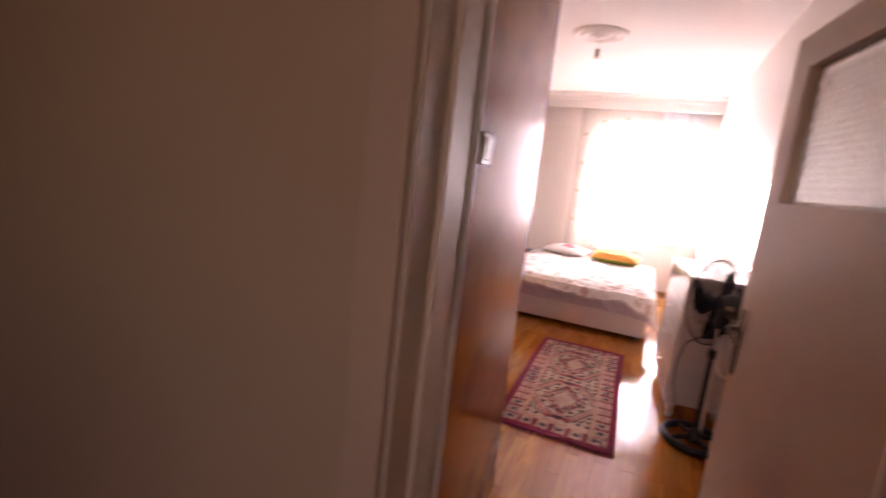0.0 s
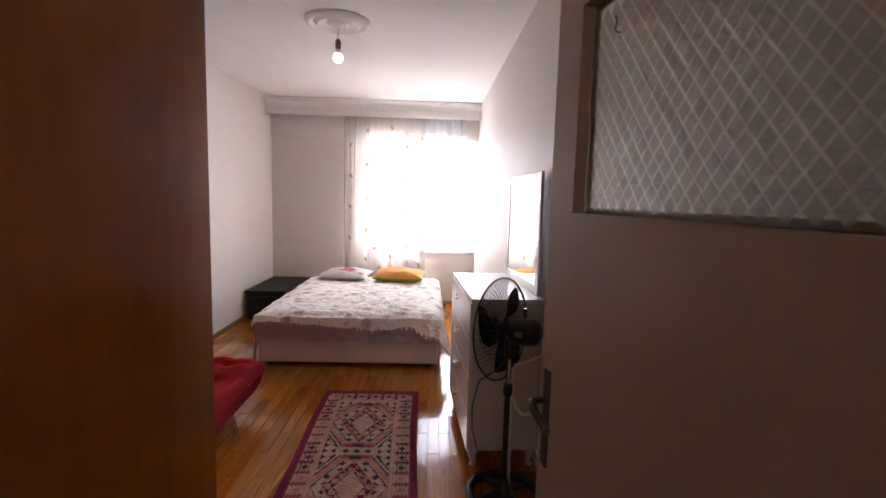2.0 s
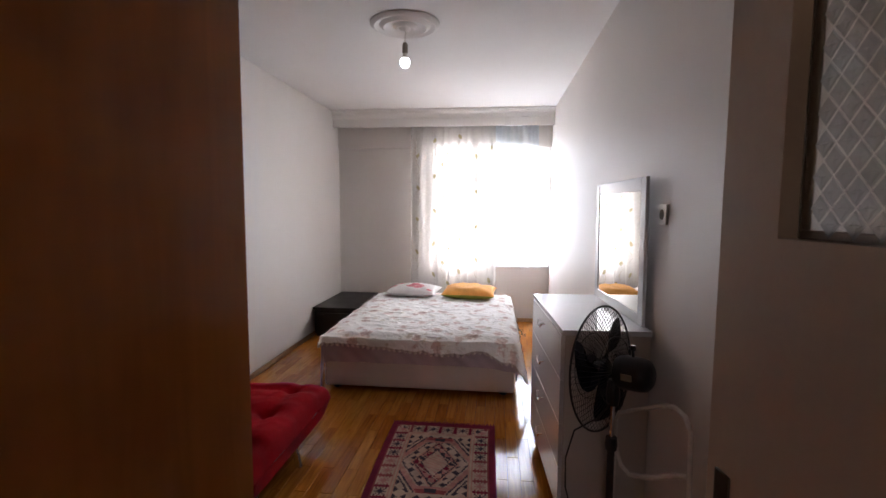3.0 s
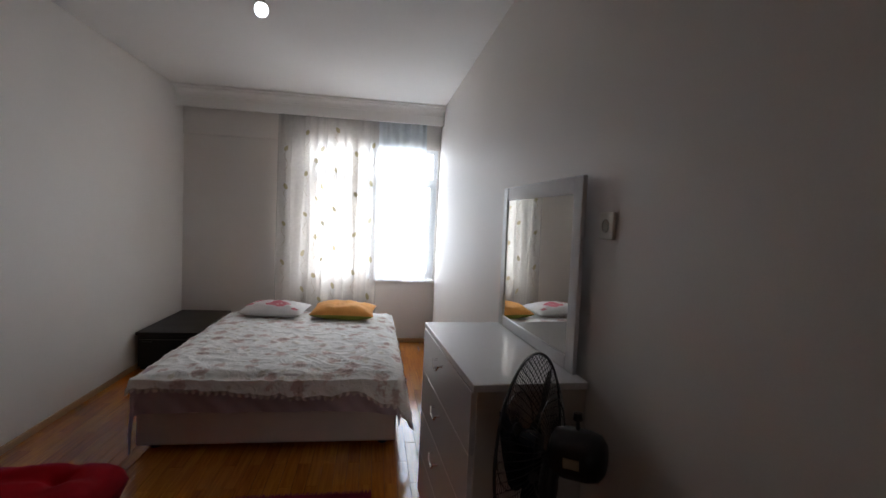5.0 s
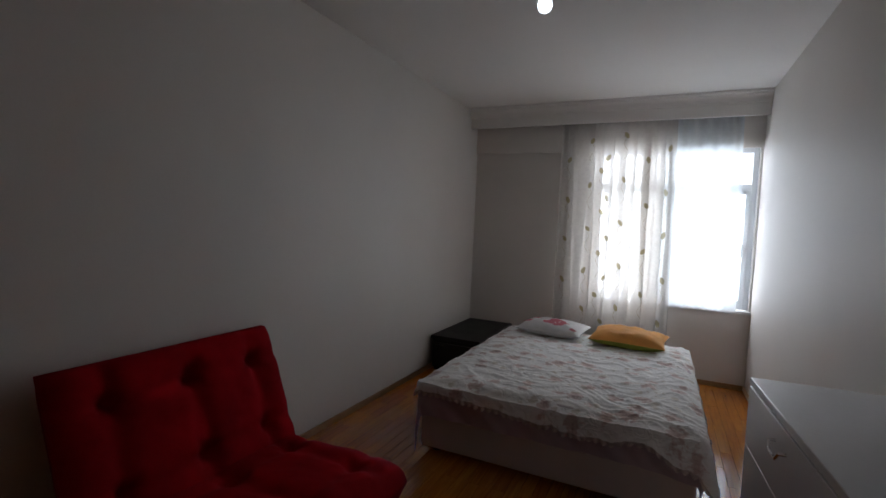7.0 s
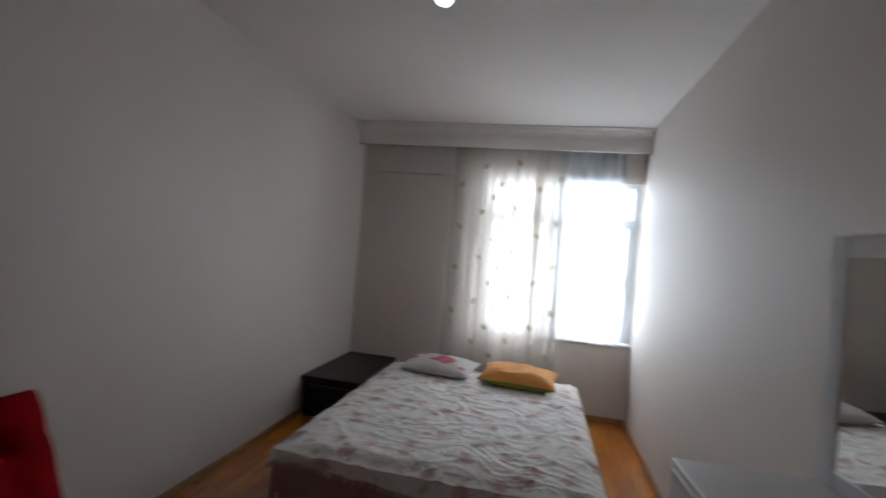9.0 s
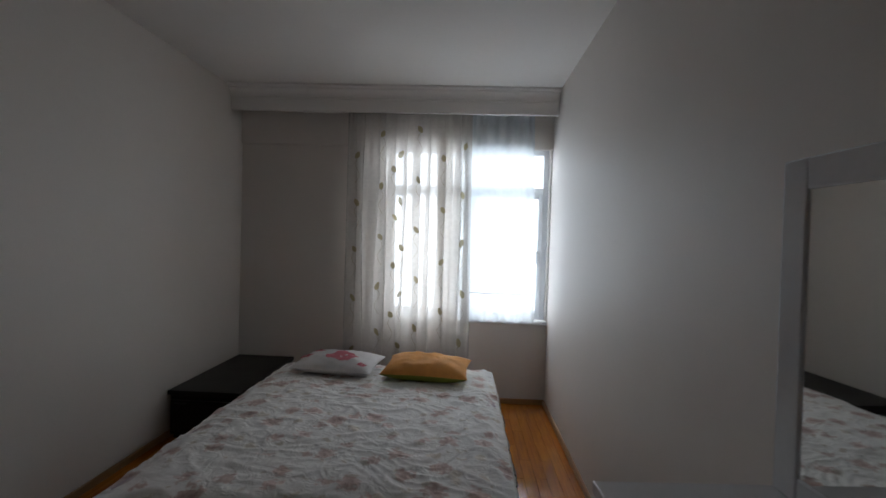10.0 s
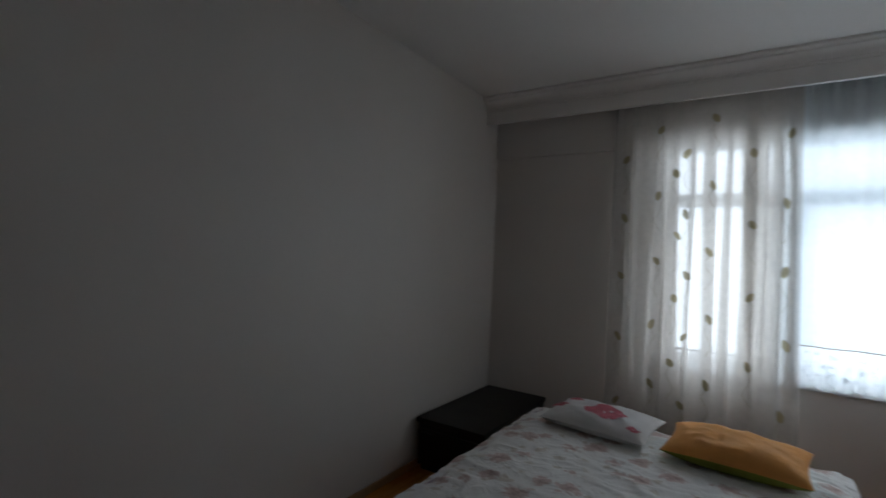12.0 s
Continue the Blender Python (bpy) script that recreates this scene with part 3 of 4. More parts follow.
sw = thing("light_switch", (PX, 1.09, 1.47), "ivory plastic light switch on the wardrobe side", "switch")
part("plate", rbox(0.0, 0.010, -0.043, 0.043, -0.043, 0.043, 0.004, 3), SWITCHW, sw)
bm = rbox(0.0085, 0.015, -0.030, 0.030, -0.030, 0.030, 0.002)
for v in bm.verts:
    if v.co.x > 0.012:
        v.co.x += v.co.z * 0.08
part("rocker", bm, SWITCHW, sw)

# ---- bed ----
BX0, BX1, BY0, BY1, BT = -0.53, 0.97, 4.51, 6.41, 0.462
bed = thing("bed", (BX0, BY0, 0), "cream cloth-covered double bed base on low feet", "bed")
part("body", local(rbox(BX0, BX1, BY0, BY1, 0.035, 0.238, 0.014, 3), bed), BASEFAB, bed)
for x in (BX0 + 0.08, BX1 - 0.08):
    for y in (BY0 + 0.08, BY1 - 0.08):
        part("foot", local(lathe([(0, 0), (0.03, 0), (0.032, 0.036), (0, 0.036)], 16, (x, y, 0)), bed), BLACKPLASTIC, bed)
bm = bmesh.new()
for z in (0.232,):
    c = 0.012
    tube(bm, [(BX0 + c, BY0 - 0.002, z), (BX1 - c, BY0 - 0.002, z), (BX1 + 0.002, BY0 + c, z), (BX1 + 0.002, BY1 - c, z), (BX0 - 0.002, BY1 - c, z), (BX0 - 0.002, BY0 + c, z)], 0.005, 6, True)
part("piping", local(bm, bed), LACE, bed)
mt = new("mattress", mesh_of("mattress", rbox(BX0 + 0.005, BX1 - 0.005, BY0 + 0.005, BY1 - 0.005, 0.2385, BT - 0.012, 0.035, 4), MATTRESS, True))
tagged(mt, "pale double mattress on the cream base", "mattress")

def drape(name, top, over, rough_amp, nu, nv, lab, cat, m, seedz, tail=None, scallop=0.0):
    """A cloth laid over the mattress and hanging by its edges. over: west, east, foot, head."""
    w, e, f, h = over
    lx, ly = BX1 - BX0, BY1 - BY0
    def fn(u, v):
        a = -w + u * (lx + w + e)
        b = -f + v * (ly + f + h)
        ox = -a if a < 0 else (a - lx if a > lx else 0)
        oy = -b if b < 0 else (b - ly if b > ly else 0)
        sx = -1 if a < 0 else 1
        sy = -1 if b < 0 else 1
        x = BX0 + min(max(a, 0), lx)
        y = BY0 + min(max(b, 0), ly)
        z = top
        if ox or oy:
            d = max(ox, oy) + 0.55 * min(ox, oy)
            if tail:
                d *= tail(a, b, lx, ly)
            out = 0.012 + 0.03 * math.sqrt(d) + (0.016 + 0.22 * d if scallop else 0)
            wave = 0.006 * math.sin((a * sx + b) * 19 + seedz) * min(1, d / 0.12) + 0.003 * math.sin((a - b * sy) * 47)* min(1, d / 0.12)
            mag = math.hypot(ox, oy)
            x += sx * (ox / mag) * (out + wave)
            y += sy * (oy / mag) * (out + wave)
            z -= d
            z = max(z, 0.012)
        q = noise.noise(Vector((a * 3.2, b * 2.6, seedz))) * 0.5 + noise.noise(Vector((a * 9 + 3 * noise.noise(Vector((a * 2, b * 2, 4))), b * 7, seedz + 9))) * 0.6
        cr = abs(noise.noise(Vector((a * 5 + b * 4, b * 6.5 - a * 2.5, seedz + 3))))
        if scallop:
            long = abs(noise.noise(Vector((a * 3.2 + 0.6 * b, b * 11 + 3.4 * noise.noise(Vector((a * 3, b * 2.6, 1.0))), 21.0))))
            z += 0.007 * max(0.0, 0.20 - long) / 0.20 * (0.35 + 0.65 * min(1, max(0, a / lx)))
        rim = min(min(max(a, 0), max(lx - a, 0)), min(max(b, 0), max(ly - b, 0)))
        z -= 0.022 * math.exp(-rim / 0.035) + (0.016 * math.exp(-rim / 0.09) * (0.6 + 0.8 * noise.noise(Vector((a * 5, b * 5, 31.0)))) if scallop else 0)
        z += rough_amp * (q + 1.3 * (0.28 - min(cr, 0.28)) / 0.28)
        return (x, y, z)
    t = thing(name, (BX0, BY0, top), lab, cat)
    part("cloth", local(sheet_grid(nu, nv, fn), t), m, t)
    if scallop:
        # lace ruffle sewn along the hanging edges
        def edge(p0, p1, out, n):
            def strip(u, v):
                uu, vv = p0[0] + (p1[0] - p0[0]) * u, p0[1] + (p1[1] - p0[1]) * u
                x, y, z = fn(uu, vv)
                run = u * n
                hang = 0.024 * v * (0.5 + 0.6 * abs(math.sin(run * math.pi + 0.8 * math.sin(run * 0.7))))
                ripple = (0.003 + 0.004 * v) * math.sin(run * math.pi * 2.0)
                return (x + out[0] * (0.003 + ripple), y + out[1] * (0.003 + ripple), z + 0.004 - hang)
            return strip
        for p0, p1, out, n in (((0, 0), (1, 0), (0, -1), 40), ((0, 0), (0, 1), (-1, 0), 48), ((1, 0), (1, 1), (1, 0), 48)):
            part("lace_edge", local(sheet_grid(n * 8, 4, edge(p0, p1, out, n)), t), LACE, t, "gathered lace edge")
    return t

def corner_tail(a, b, lx, ly):
    k = 1 + 0.75 * math.exp(-((a + 0.13) ** 2 + (b + 0.15) ** 2) / 0.010) + 0.35 * math.exp(-((a - lx) ** 2 + (b + 0.03) ** 2) / 0.03)
    return k

def wavy_hem(a, b, lx, ly):
    k = 1 + 0.42 * noise.noise(Vector((a * 2.6, b * 2.2, 7))) + 0.34 * noise.noise(Vector((a * 9, b * 9, 3)))
    if b < 0:
        k *= 0.75 + 0.85 * min(1, max(0, a / lx))
    return k + 1.3 * math.exp(-((a - lx) ** 2 + (b + 0.03) ** 2) / 0.02)

drape("bed_sheet", BT - 0.010, (0.15, 0.17, 0.19, 0.02), 0.0015, 110, 120, "mauve cotton sheet hanging at the bed's corners", "sheet", MAUVE, 2.0, corner_tail)
bs = drape("bedspread", BT + 0.002, (0.06, 0.09, 0.062, -0.015), 0.0055, 200, 230, "cream rose-print bedspread with a scalloped lace edge", "bedspread", SPREAD, 5.0, wavy_hem, 0.014)

def pillow(name, loc, w, d, h, turn, tilt, m, label, two=None):
    t = thing(name, loc, label, "pillow")
    t.matrix_world = pose(*loc, tilt, 0, turn)
    def shell(sign):
        def fn(u, v):
            a, b = 2 * u - 1, 2 * v - 1
            e = max(0.0, (1 - abs(a) ** 2.6)) ** 0.5 * max(0.0, (1 - abs(b) ** 2.6)) ** 0.5
            pinch = 1 - 0.07 * (1 - abs(b) ** 2) * abs(a) ** 3
            pinch2 = 1 - 0.10 * (1 - abs(a) ** 2) * abs(b) ** 3
            cr = noise.noise(Vector((a * 3 + 11, b * 2.2, loc[0] * 5))) * 0.016 + abs(noise.noise(Vector((a * 7, b * 5 + a * 3, loc[0])))) * 0.012
            z = h * 0.5 + sign * (h * 0.5 * e) + (cr * e if sign > 0 else 0)
            return (a * w / 2 * pinch, b * d / 2 * pinch2, z)
        return sheet_grid(44, 32, fn)
    part("cover", shell(1), m, t)
    part("underside", shell(-1), two or m, t, "green underside" if two else "")
    return t

PZ = BT + 0.006
pw = pillow("pillow", (-0.09, 6.17, PZ), 0.57, 0.38, 0.112, -7, 4, PILLOWWHITE, "white cotton pillow printed with a red flower")
for fx, fy, size, n in ((0.03, -0.03, 1.0, 7), (-0.225, -0.05, 0.45, 5), (-0.19, 0.10, 0.40, 5), (0.21, -0.12, 0.30, 4)):
    bm = bmesh.new()
    for k in range(n):
        ang = 2 * math.pi * k / n + 0.3
        cx, cy, r = 0.062 * size * math.cos(ang), 0.045 * size * math.sin(ang), 0.050 * size
        vs = []
        for q in range(14):
            an = 2 * math.pi * q / 14
            rr = r * (1 + 0.22 * math.sin(3 * an + k))
            X, Y = fx + cx + rr * math.cos(an), fy + cy + 0.7 * rr * math.sin(an)
            a, b = X / 0.285, Y / 0.19
            e = max(0.0, (1 - abs(a) ** 2.6)) ** 0.5 * max(0.0, (1 - abs(b) ** 2.6)) ** 0.5
            c2 = noise.noise(Vector((a * 3 + 11, b * 2.2, -0.45))) * 0.016 + abs(noise.noise(Vector((a * 7, b * 5 + a * 3, -0.09)))) * 0.012
            vs.append(bm.verts.new((X, Y, 0.056 + 0.056 * e + c2 * e + 0.0026 + 0.0002 * k)))
        bm.faces.new(vs)
    part("flower_print", bm, PILLOWRED, pw, "red flower print")
pillow("pillow", (0.54, 6.09, PZ), 0.58, 0.36, 0.145, -5, 6, ORANGE, "orange cotton pillow with a green underside", GREEN)

# ---- low black chest in the corner ----
ns = thing("bedside_chest", (-1.21, 5.97, 0), "low black-brown wooden bedside chest", "chest")
part("top", rbox(0, 0.50, 0, 1.00, 0.305, 0.335, 0.003), BLACKWOOD, ns)
part("body", rbox(0.012, 0.488, 0.018, 0.995, 0.03, 0.3045, 0.003), BLACKWOOD, ns)
part("plinth", rbox(0.03, 0.47, 0.03, 0.98, 0.0, 0.0295, 0.002), BLACKWOOD, ns)
dr = part("drawer_front", rbox(0.022, 0.478, 0.0, 0.0175, 0.06, 0.27, 0.003), BLACKWOOD, ns)
bm = bmesh.new()
tube(bm, [(0.06, 0.001, 0.255), (0.06, -0.012, 0.255), (0.13, -0.012, 0.255), (0.13, 0.001, 0.255)], 0.004, 8)
part("handle", bm, BLACKPLASTIC, dr)

# ---- dresser and mirror ----
GX, GY, GZ = 1.113, 3.035, 0.928
ds = thing("dresser", (GX, GY, 0), "white glossy four-drawer dresser on curved feet", "dresser", turn=3.6)
DL, DD = 0.845, 0.372
part("top", rbox(-0.012, DD, -0.01, DL + 0.01, GZ - 0.025, GZ, 0.003), WHITEGLOSS, ds, "glossy white top")
part("side_panel", rbox(0.004, DD - 0.004, 0, 0.02, 0.10, GZ - 0.0255, 0.002), SIDEBOARD, ds)
part("side_panel", rbox(0.004, DD - 0.004, DL - 0.02, DL, 0.10, GZ - 0.0255, 0.002), SIDEBOARD, ds)
part("back_panel", rbox(DD - 0.004, DD, 0, DL, 0.10, GZ - 0.0255, 0.001), SIDEBOARD, ds)
part("bottom", rbox(0.004, DD - 0.0045, 0.0205, DL - 0.0205, 0.10, 0.12, 0.002), SIDEBOARD, ds)
dh = (GZ - 0.0262 - 0.10) / 4
for i in range(4):
    z0 = 0.10 + i * dh
    d = part("drawer", rbox(-0.014, 0.0035, 0.002, DL - 0.002, z0 + 0.001, z0 + dh - 0.001, 0.002), WHITEGLOSS, ds)
    for yy in (DL * 0.56,):
        bm = bmesh.new()
        zc = z0 + dh * 0.66
        tube(bm, [(-0.013, yy - 0.048, zc + 0.012), (-0.030, yy - 0.047, zc + 0.012), (-0.034, yy - 0.030, zc - 0.008), (-0.034, yy, zc - 0.010), (-0.034, yy + 0.030, zc - 0.008), (-0.030, yy + 0.047, zc + 0.012), (-0.013, yy + 0.048, zc + 0.012)], 0.0048, 8)
        part("handle", bm, CHROME, d, "curved chrome handle")
for x in (0.035, DD - 0.04):
    for y in (0.035, DL - 0.035):
        bm = bmesh.new()
        s = -1 if x < 0.1 else 1
        tube(bm, [(x, y, 0.0995), (x + s * 0.012, y, 0.07), (x + s * 0.008, y, 0.04), (x + s * 0.002, y, 0.018), (x + s * 0.012, y, 0.0)], [0.026, 0.024, 0.016, 0.014, 0.019], 12)
        part("foot", bm, WHITEGLOSS, ds)

mr = thing("mirror", (1.47, 3.075, GZ), "mirror in a pale lacquered frame standing on the dresser", "mirror")
ML, MH, MW = 0.79, 0.665, 0.062
mr.matrix_world = pose(1.466, 3.112, GZ + 0.001, 0, -0.5, 3.0)
part("frame_side", rbox(-0.010, 0.006, 0, MW, 0, MH, 0.004), MIRRORFRAME, mr)
part("frame_side", rbox(-0.010, 0.006, ML - MW, ML, 0, MH, 0.004), MIRRORFRAME, mr)
part("frame_bottom", rbox(-0.010, 0.006, MW + 0.0005, ML - MW - 0.0005, 0, 0.05, 0.004), MIRRORFRAME, mr)
part("frame_top", rbox(-0.010, 0.006, MW + 0.0005, ML - MW - 0.0005, MH - MW, MH, 0.004), MIRRORFRAME, mr)
bm = bmesh.new()
box(bm, -0.005, 0.004, MW - 0.004, ML - MW + 0.004, 0.046, MH - MW + 0.004)
part("glass", bm, MIRROR, mr, "clear silvered glass", smooth=False)

so = thing("wall_socket", (XR, 3.015, 1.43), "ivory plastic power socket on the white wall", "socket")
part("plate", rbox(-0.012, 0.0, -0.042, 0.042, -0.042, 0.042, 0.004, 3), SWITCHW, so)
bm = lathe([(0.021, 0), (0.021, 0.003), (0.019, 0.0035), (0.019, 0.0005), (0, 0.0005)], 24)
bmesh.ops.transform(bm, matrix=pose(-0.012, 0, 0, 0, -90, 0), verts=bm.verts[:])
part("well", bm, SOCKETDARK, so)

# ---- standing fan ----
FX, FY = 1.265, 2.80
fan = thing("standing_fan", (FX, FY, 0), "black pedestal fan with a wire guard beside the dresser", "fan")
bm = bmesh.new()
tube(bm, [(0.165 * math.cos(a * math.pi / 20), 0.165 * math.sin(a * math.pi / 20), 0.022) for a in range(40)], 0.021, 10, True)
part("base_ring", bm, BLACKPLASTIC, fan)
for k in range(4):
    a = k * math.pi / 2 + 0.5
    bm = bmesh.new()
    tube(bm, [(0.02 * math.cos(a), 0.02 * math.sin(a), 0.035), (0.15 * math.cos(a), 0.15 * math.sin(a), 0.024)], [0.018, 0.012], 8)
    part("base_spoke", bm, BLACKPLASTIC, fan)
part("base_hub", lathe([(0, 0.01), (0.045, 0.01), (0.045, 0.03), (0.03, 0.06), (0.02, 0.09), (0, 0.09)], 24), BLACKPLASTIC, fan)
bm = bmesh.new()
tube(bm, [(0, 0, 0.08), (0, 0, 0.55)], 0.014, 16)
part("pole", bm, BLACKPLASTIC, fan)
bm = bmesh.new()
tube(bm, [(0, 0, 0.53), (0, 0, 0.72)], 0.010, 16)
part("inner_pole", bm, CHROME, fan)
part("collar", lathe([(0.0, 0.52), (0.021, 0.52), (0.024, 0.54), (0.021, 0.57), (0.0, 0.57)], 20), BLACKPLASTIC, fan)
part("control_neck", lathe([(0, 0.70), (0.022, 0.70), (0.026, 0.74), (0.022, 0.79), (0.018, 0.80), (0, 0.80)], 20), BLACKPLASTIC, fan)
# head axes: local -z of the lathe forms points where the fan blows
HEAD = pose(0.045, 0.0, 0.83) @ pose(0, 0, 0, 0, 0, -40) @ pose(0, 0, 0, 0, -4, 0) @ pose(0, 0, 0, 0, -90, 0)
def headpart(nm, bm, m, parent=None, label=""):
    bmesh.ops.transform(bm, matrix=HEAD, verts=bm.verts[:])
    return part(nm, bm, m, parent or fan, label)
headpart("motor", lathe([(0, -0.10), (0.04, -0.098), (0.058, -0.085), (0.064, -0.06), (0.066, 0.0), (0.058, 0.03), (0.03, 0.045), (0, 0.046)], 28), BLACKPLASTIC)
bm = bmesh.new()
tube(bm, [(0.055, 0, -0.03), (0.088, 0, -0.03), (0.090, 0, -0.03), (0.108, 0, -0.03)], [0.005, 0.005, 0.012, 0.011], 12)
headpart("knob", bm, BLACKPLASTIC)
bm = bmesh.new()
box(bm, -0.012, 0.012, -0.068, -0.064, -0.05, -0.01)
headpart("rating_label", bm, SOCKETDARK, None, "small yellowed paper label")
def guard(bulge, z0, n):
    bm = bmesh.new()
    R = 0.242
    for k in range(n):
        a = 2 * math.pi * k / n
        tube(bm, [(r * math.cos(a + s), r * math.sin(a + s), z0 + bulge * (1 - (r / R) ** 3)) for r, s in ((0.045, 0), (0.10, 0.04), (0.165, 0.07), (0.21, 0.085), (R, 0.09))], 0.0010, 4)
    for r in (0.045, 0.13):
        tube(bm, [(r * math.cos(a), r * math.sin(a), z0 + bulge * (1 - (r / R) ** 3)) for a in [2 * math.pi * q / 40 for q in range(40)]], 0.0018, 5, True)
    return bm
tagged(headpart("front_guard", guard(0.055, 0.095, 60), BLACKPLASTIC, None, "thin black wire guard"), kind="stuff")
tagged(headpart("rear_guard", guard(-0.06, 0.095, 60), BLACKPLASTIC, None, "thin black wire guard"), kind="stuff")
bm = bmesh.new()
tube(bm, [(0.244 * math.cos(a), 0.244 * math.sin(a), 0.095) for a in [2 * math.pi * q / 56 for q in range(56)]], 0.0042, 8, True)
headpart("guard_rim", bm, BLACKPLASTIC)
headpart("front_cap", lathe([(0, 0.156), (0.03, 0.155), (0.045, 0.148), (0.046, 0.14), (0, 0.14)], 24), BLACKPLASTIC)
headpart("blade_hub", lathe([(0, 0.135), (0.02, 0.135), (0.034, 0.12), (0.036, 0.075), (0, 0.07)], 24), DARKBLADE)
for k in range(3):
    a0 = 2 * math.pi * k / 3 + 0.5
    def bl(u, v):
        r = 0.03 + u * 0.185
        w = 0.25 + 0.62 * math.sin(math.pi * min(1, u * 0.72 + 0.12))
        a = a0 + (v - 0.5) * w * 1.35 + 0.35 * u
        return (r * math.cos(a), r * math.sin(a), 0.095 + (v - 0.5) * 0.045)
    bm = sheet_grid(10, 8, bl)
    bmesh.ops.solidify(bm, geom=bm.faces[:], thickness=0.0018)
    headpart("blade", bm, DARKBLADE)
bm = bmesh.new()
tube(bm, [(-0.01, 0.0, 0.70), (-0.05, 0.01, 0.64), (-0.13, 0.06, 0.56), (-0.155, 0.10, 0.42), (-0.15, 0.12, 0.28), (-0.10, 0.14, 0.10), (-0.02, 0.17, 0.012), (0.12, 0.2, 0.008), (0.24, 0.18, 0.008)], 0.0035, 6)
part("power_cord", bm, BLACKPLASTIC, fan)

# ---- red sofa ----
sf = thing("sofa", (-1.20, 2.81, 0), "red velvet tufted one-seat sofa bed against the wall", "sofa")
SL = 0.98
def tufted(length, depth, rows, cols, thick, puff):
    """A padded slab in its own axes: x along length, y along depth, z up; with buttons drawn in."""
    def top(u, v):
        a, b = 2 * u - 1, 2 * v - 1
        e = (1 - abs(a) ** 9) ** 0.33 * (1 - abs(b) ** 9) ** 0.33 if abs(a) < 1 and abs(b) < 1 else 0
        z = thick * (0.5 + 0.5 * e)
        for i in range(cols):
            for j in range(rows):
                cx, cy = (i + 0.5) / cols, (j + 0.5) / rows
                dd = ((u - cx) * length) ** 2 + ((v - cy) * depth) ** 2
                z -= puff * math.exp(-dd / 0.0011) + 0.35 * puff * math.exp(-dd / 0.006)
                ang = math.atan2((v - cy) * depth, (u - cx) * length)
                z += 0.10 * puff * math.sin(ang * 7 + i * 2 + j) * math.exp(-dd / 0.008) * min(1, dd / 0.0012)
        # folds between the buttons
        for j in range(rows):
            cy = (j + 0.5) / rows
            z -= puff * 0.45 * math.exp(-((v - cy) * depth) ** 2 / 0.0012) * e
        for i in range(cols):
            cx = (i + 0.5) / cols
            z -= puff * 0.35 * math.exp(-((u - cx) * length) ** 2 / 0.0022) * e * (1.5 if rows else 1)
        z += 0.008 * noise.noise(Vector((u * 6, v * 5, length))) + 0.003 * noise.noise(Vector((u * 21, v * 14, length + 4)))
        return (u * length, v * depth, z)
    bm = sheet_grid(84, 60, top)
    def low(u, v):
        a, b = 2 * u - 1, 2 * v - 1
        e = (1 - abs(a) ** 9) ** 0.33 * (1 - abs(b) ** 9) ** 0.33 if abs(a) < 1 and abs(b) < 1 else 0
        return (u * length, v * depth, thick * (0.5 - 0.5 * e))
    g = [[bm.verts.new(low(i / 40, j / 30)) for j in range(31)] for i in range(41)]
    for i in range(40):
        for j in range(30):
            bm.faces.new((g[i][j], g[i][j + 1], g[i + 1][j + 1], g[i + 1][j]))
    return bm
# seat: length along y, depth along x, dipping to the back
bm = tufted(SL, 0.72, 2, 3, 0.25, 0.028)
bmesh.ops.transform(bm, matrix=Matrix(((0, 1, 0, 0.26), (1, 0, 0, 0), (0, 0, 1, 0.10), (0, 0, 0, 1))) , verts=bm.verts[:])
for v in bm.verts:
    v.co.z += 0.02 * (v.co.x - 0.26) / 0.72
part("seat", bm, RED, sf)
bm = tufted(SL, 0.63, 2, 3, 0.19, 0.036)
bmesh.ops.transform(bm, matrix=Matrix(((0, 1, 0, 0), (1, 0, 0, 0), (0, 0, -1, 0.18), (0, 0, 0, 1))), verts=bm.verts[:])
# lean the back: up and to the wall
bmesh.ops.transform(bm, matrix=pose(0.30, 0, 0.245, 0, -112, 0) @ pose(0, 0, -0.09), verts=bm.verts[:])
part("backrest", bm, RED, sf)
part("frame", rbox(0.28, 0.92, 0.06, SL - 0.06, 0.13, 0.20, 0.02, 3), BLACKPLASTIC, sf)
for x in (0.34, 0.90):
    for y in (0.14, SL - 0.40 if x > 0.5 else SL - 0.14):
        bm = bmesh.new()
        tube(bm, [(x, y, 0.135), (x + 0.02, y + 0.01, 0.06), (x + 0.03, y + 0.012, 0.0)], [0.020, 0.019, 0.022], 12)
        part("leg", bm, CHROME, sf, "short chrome leg")

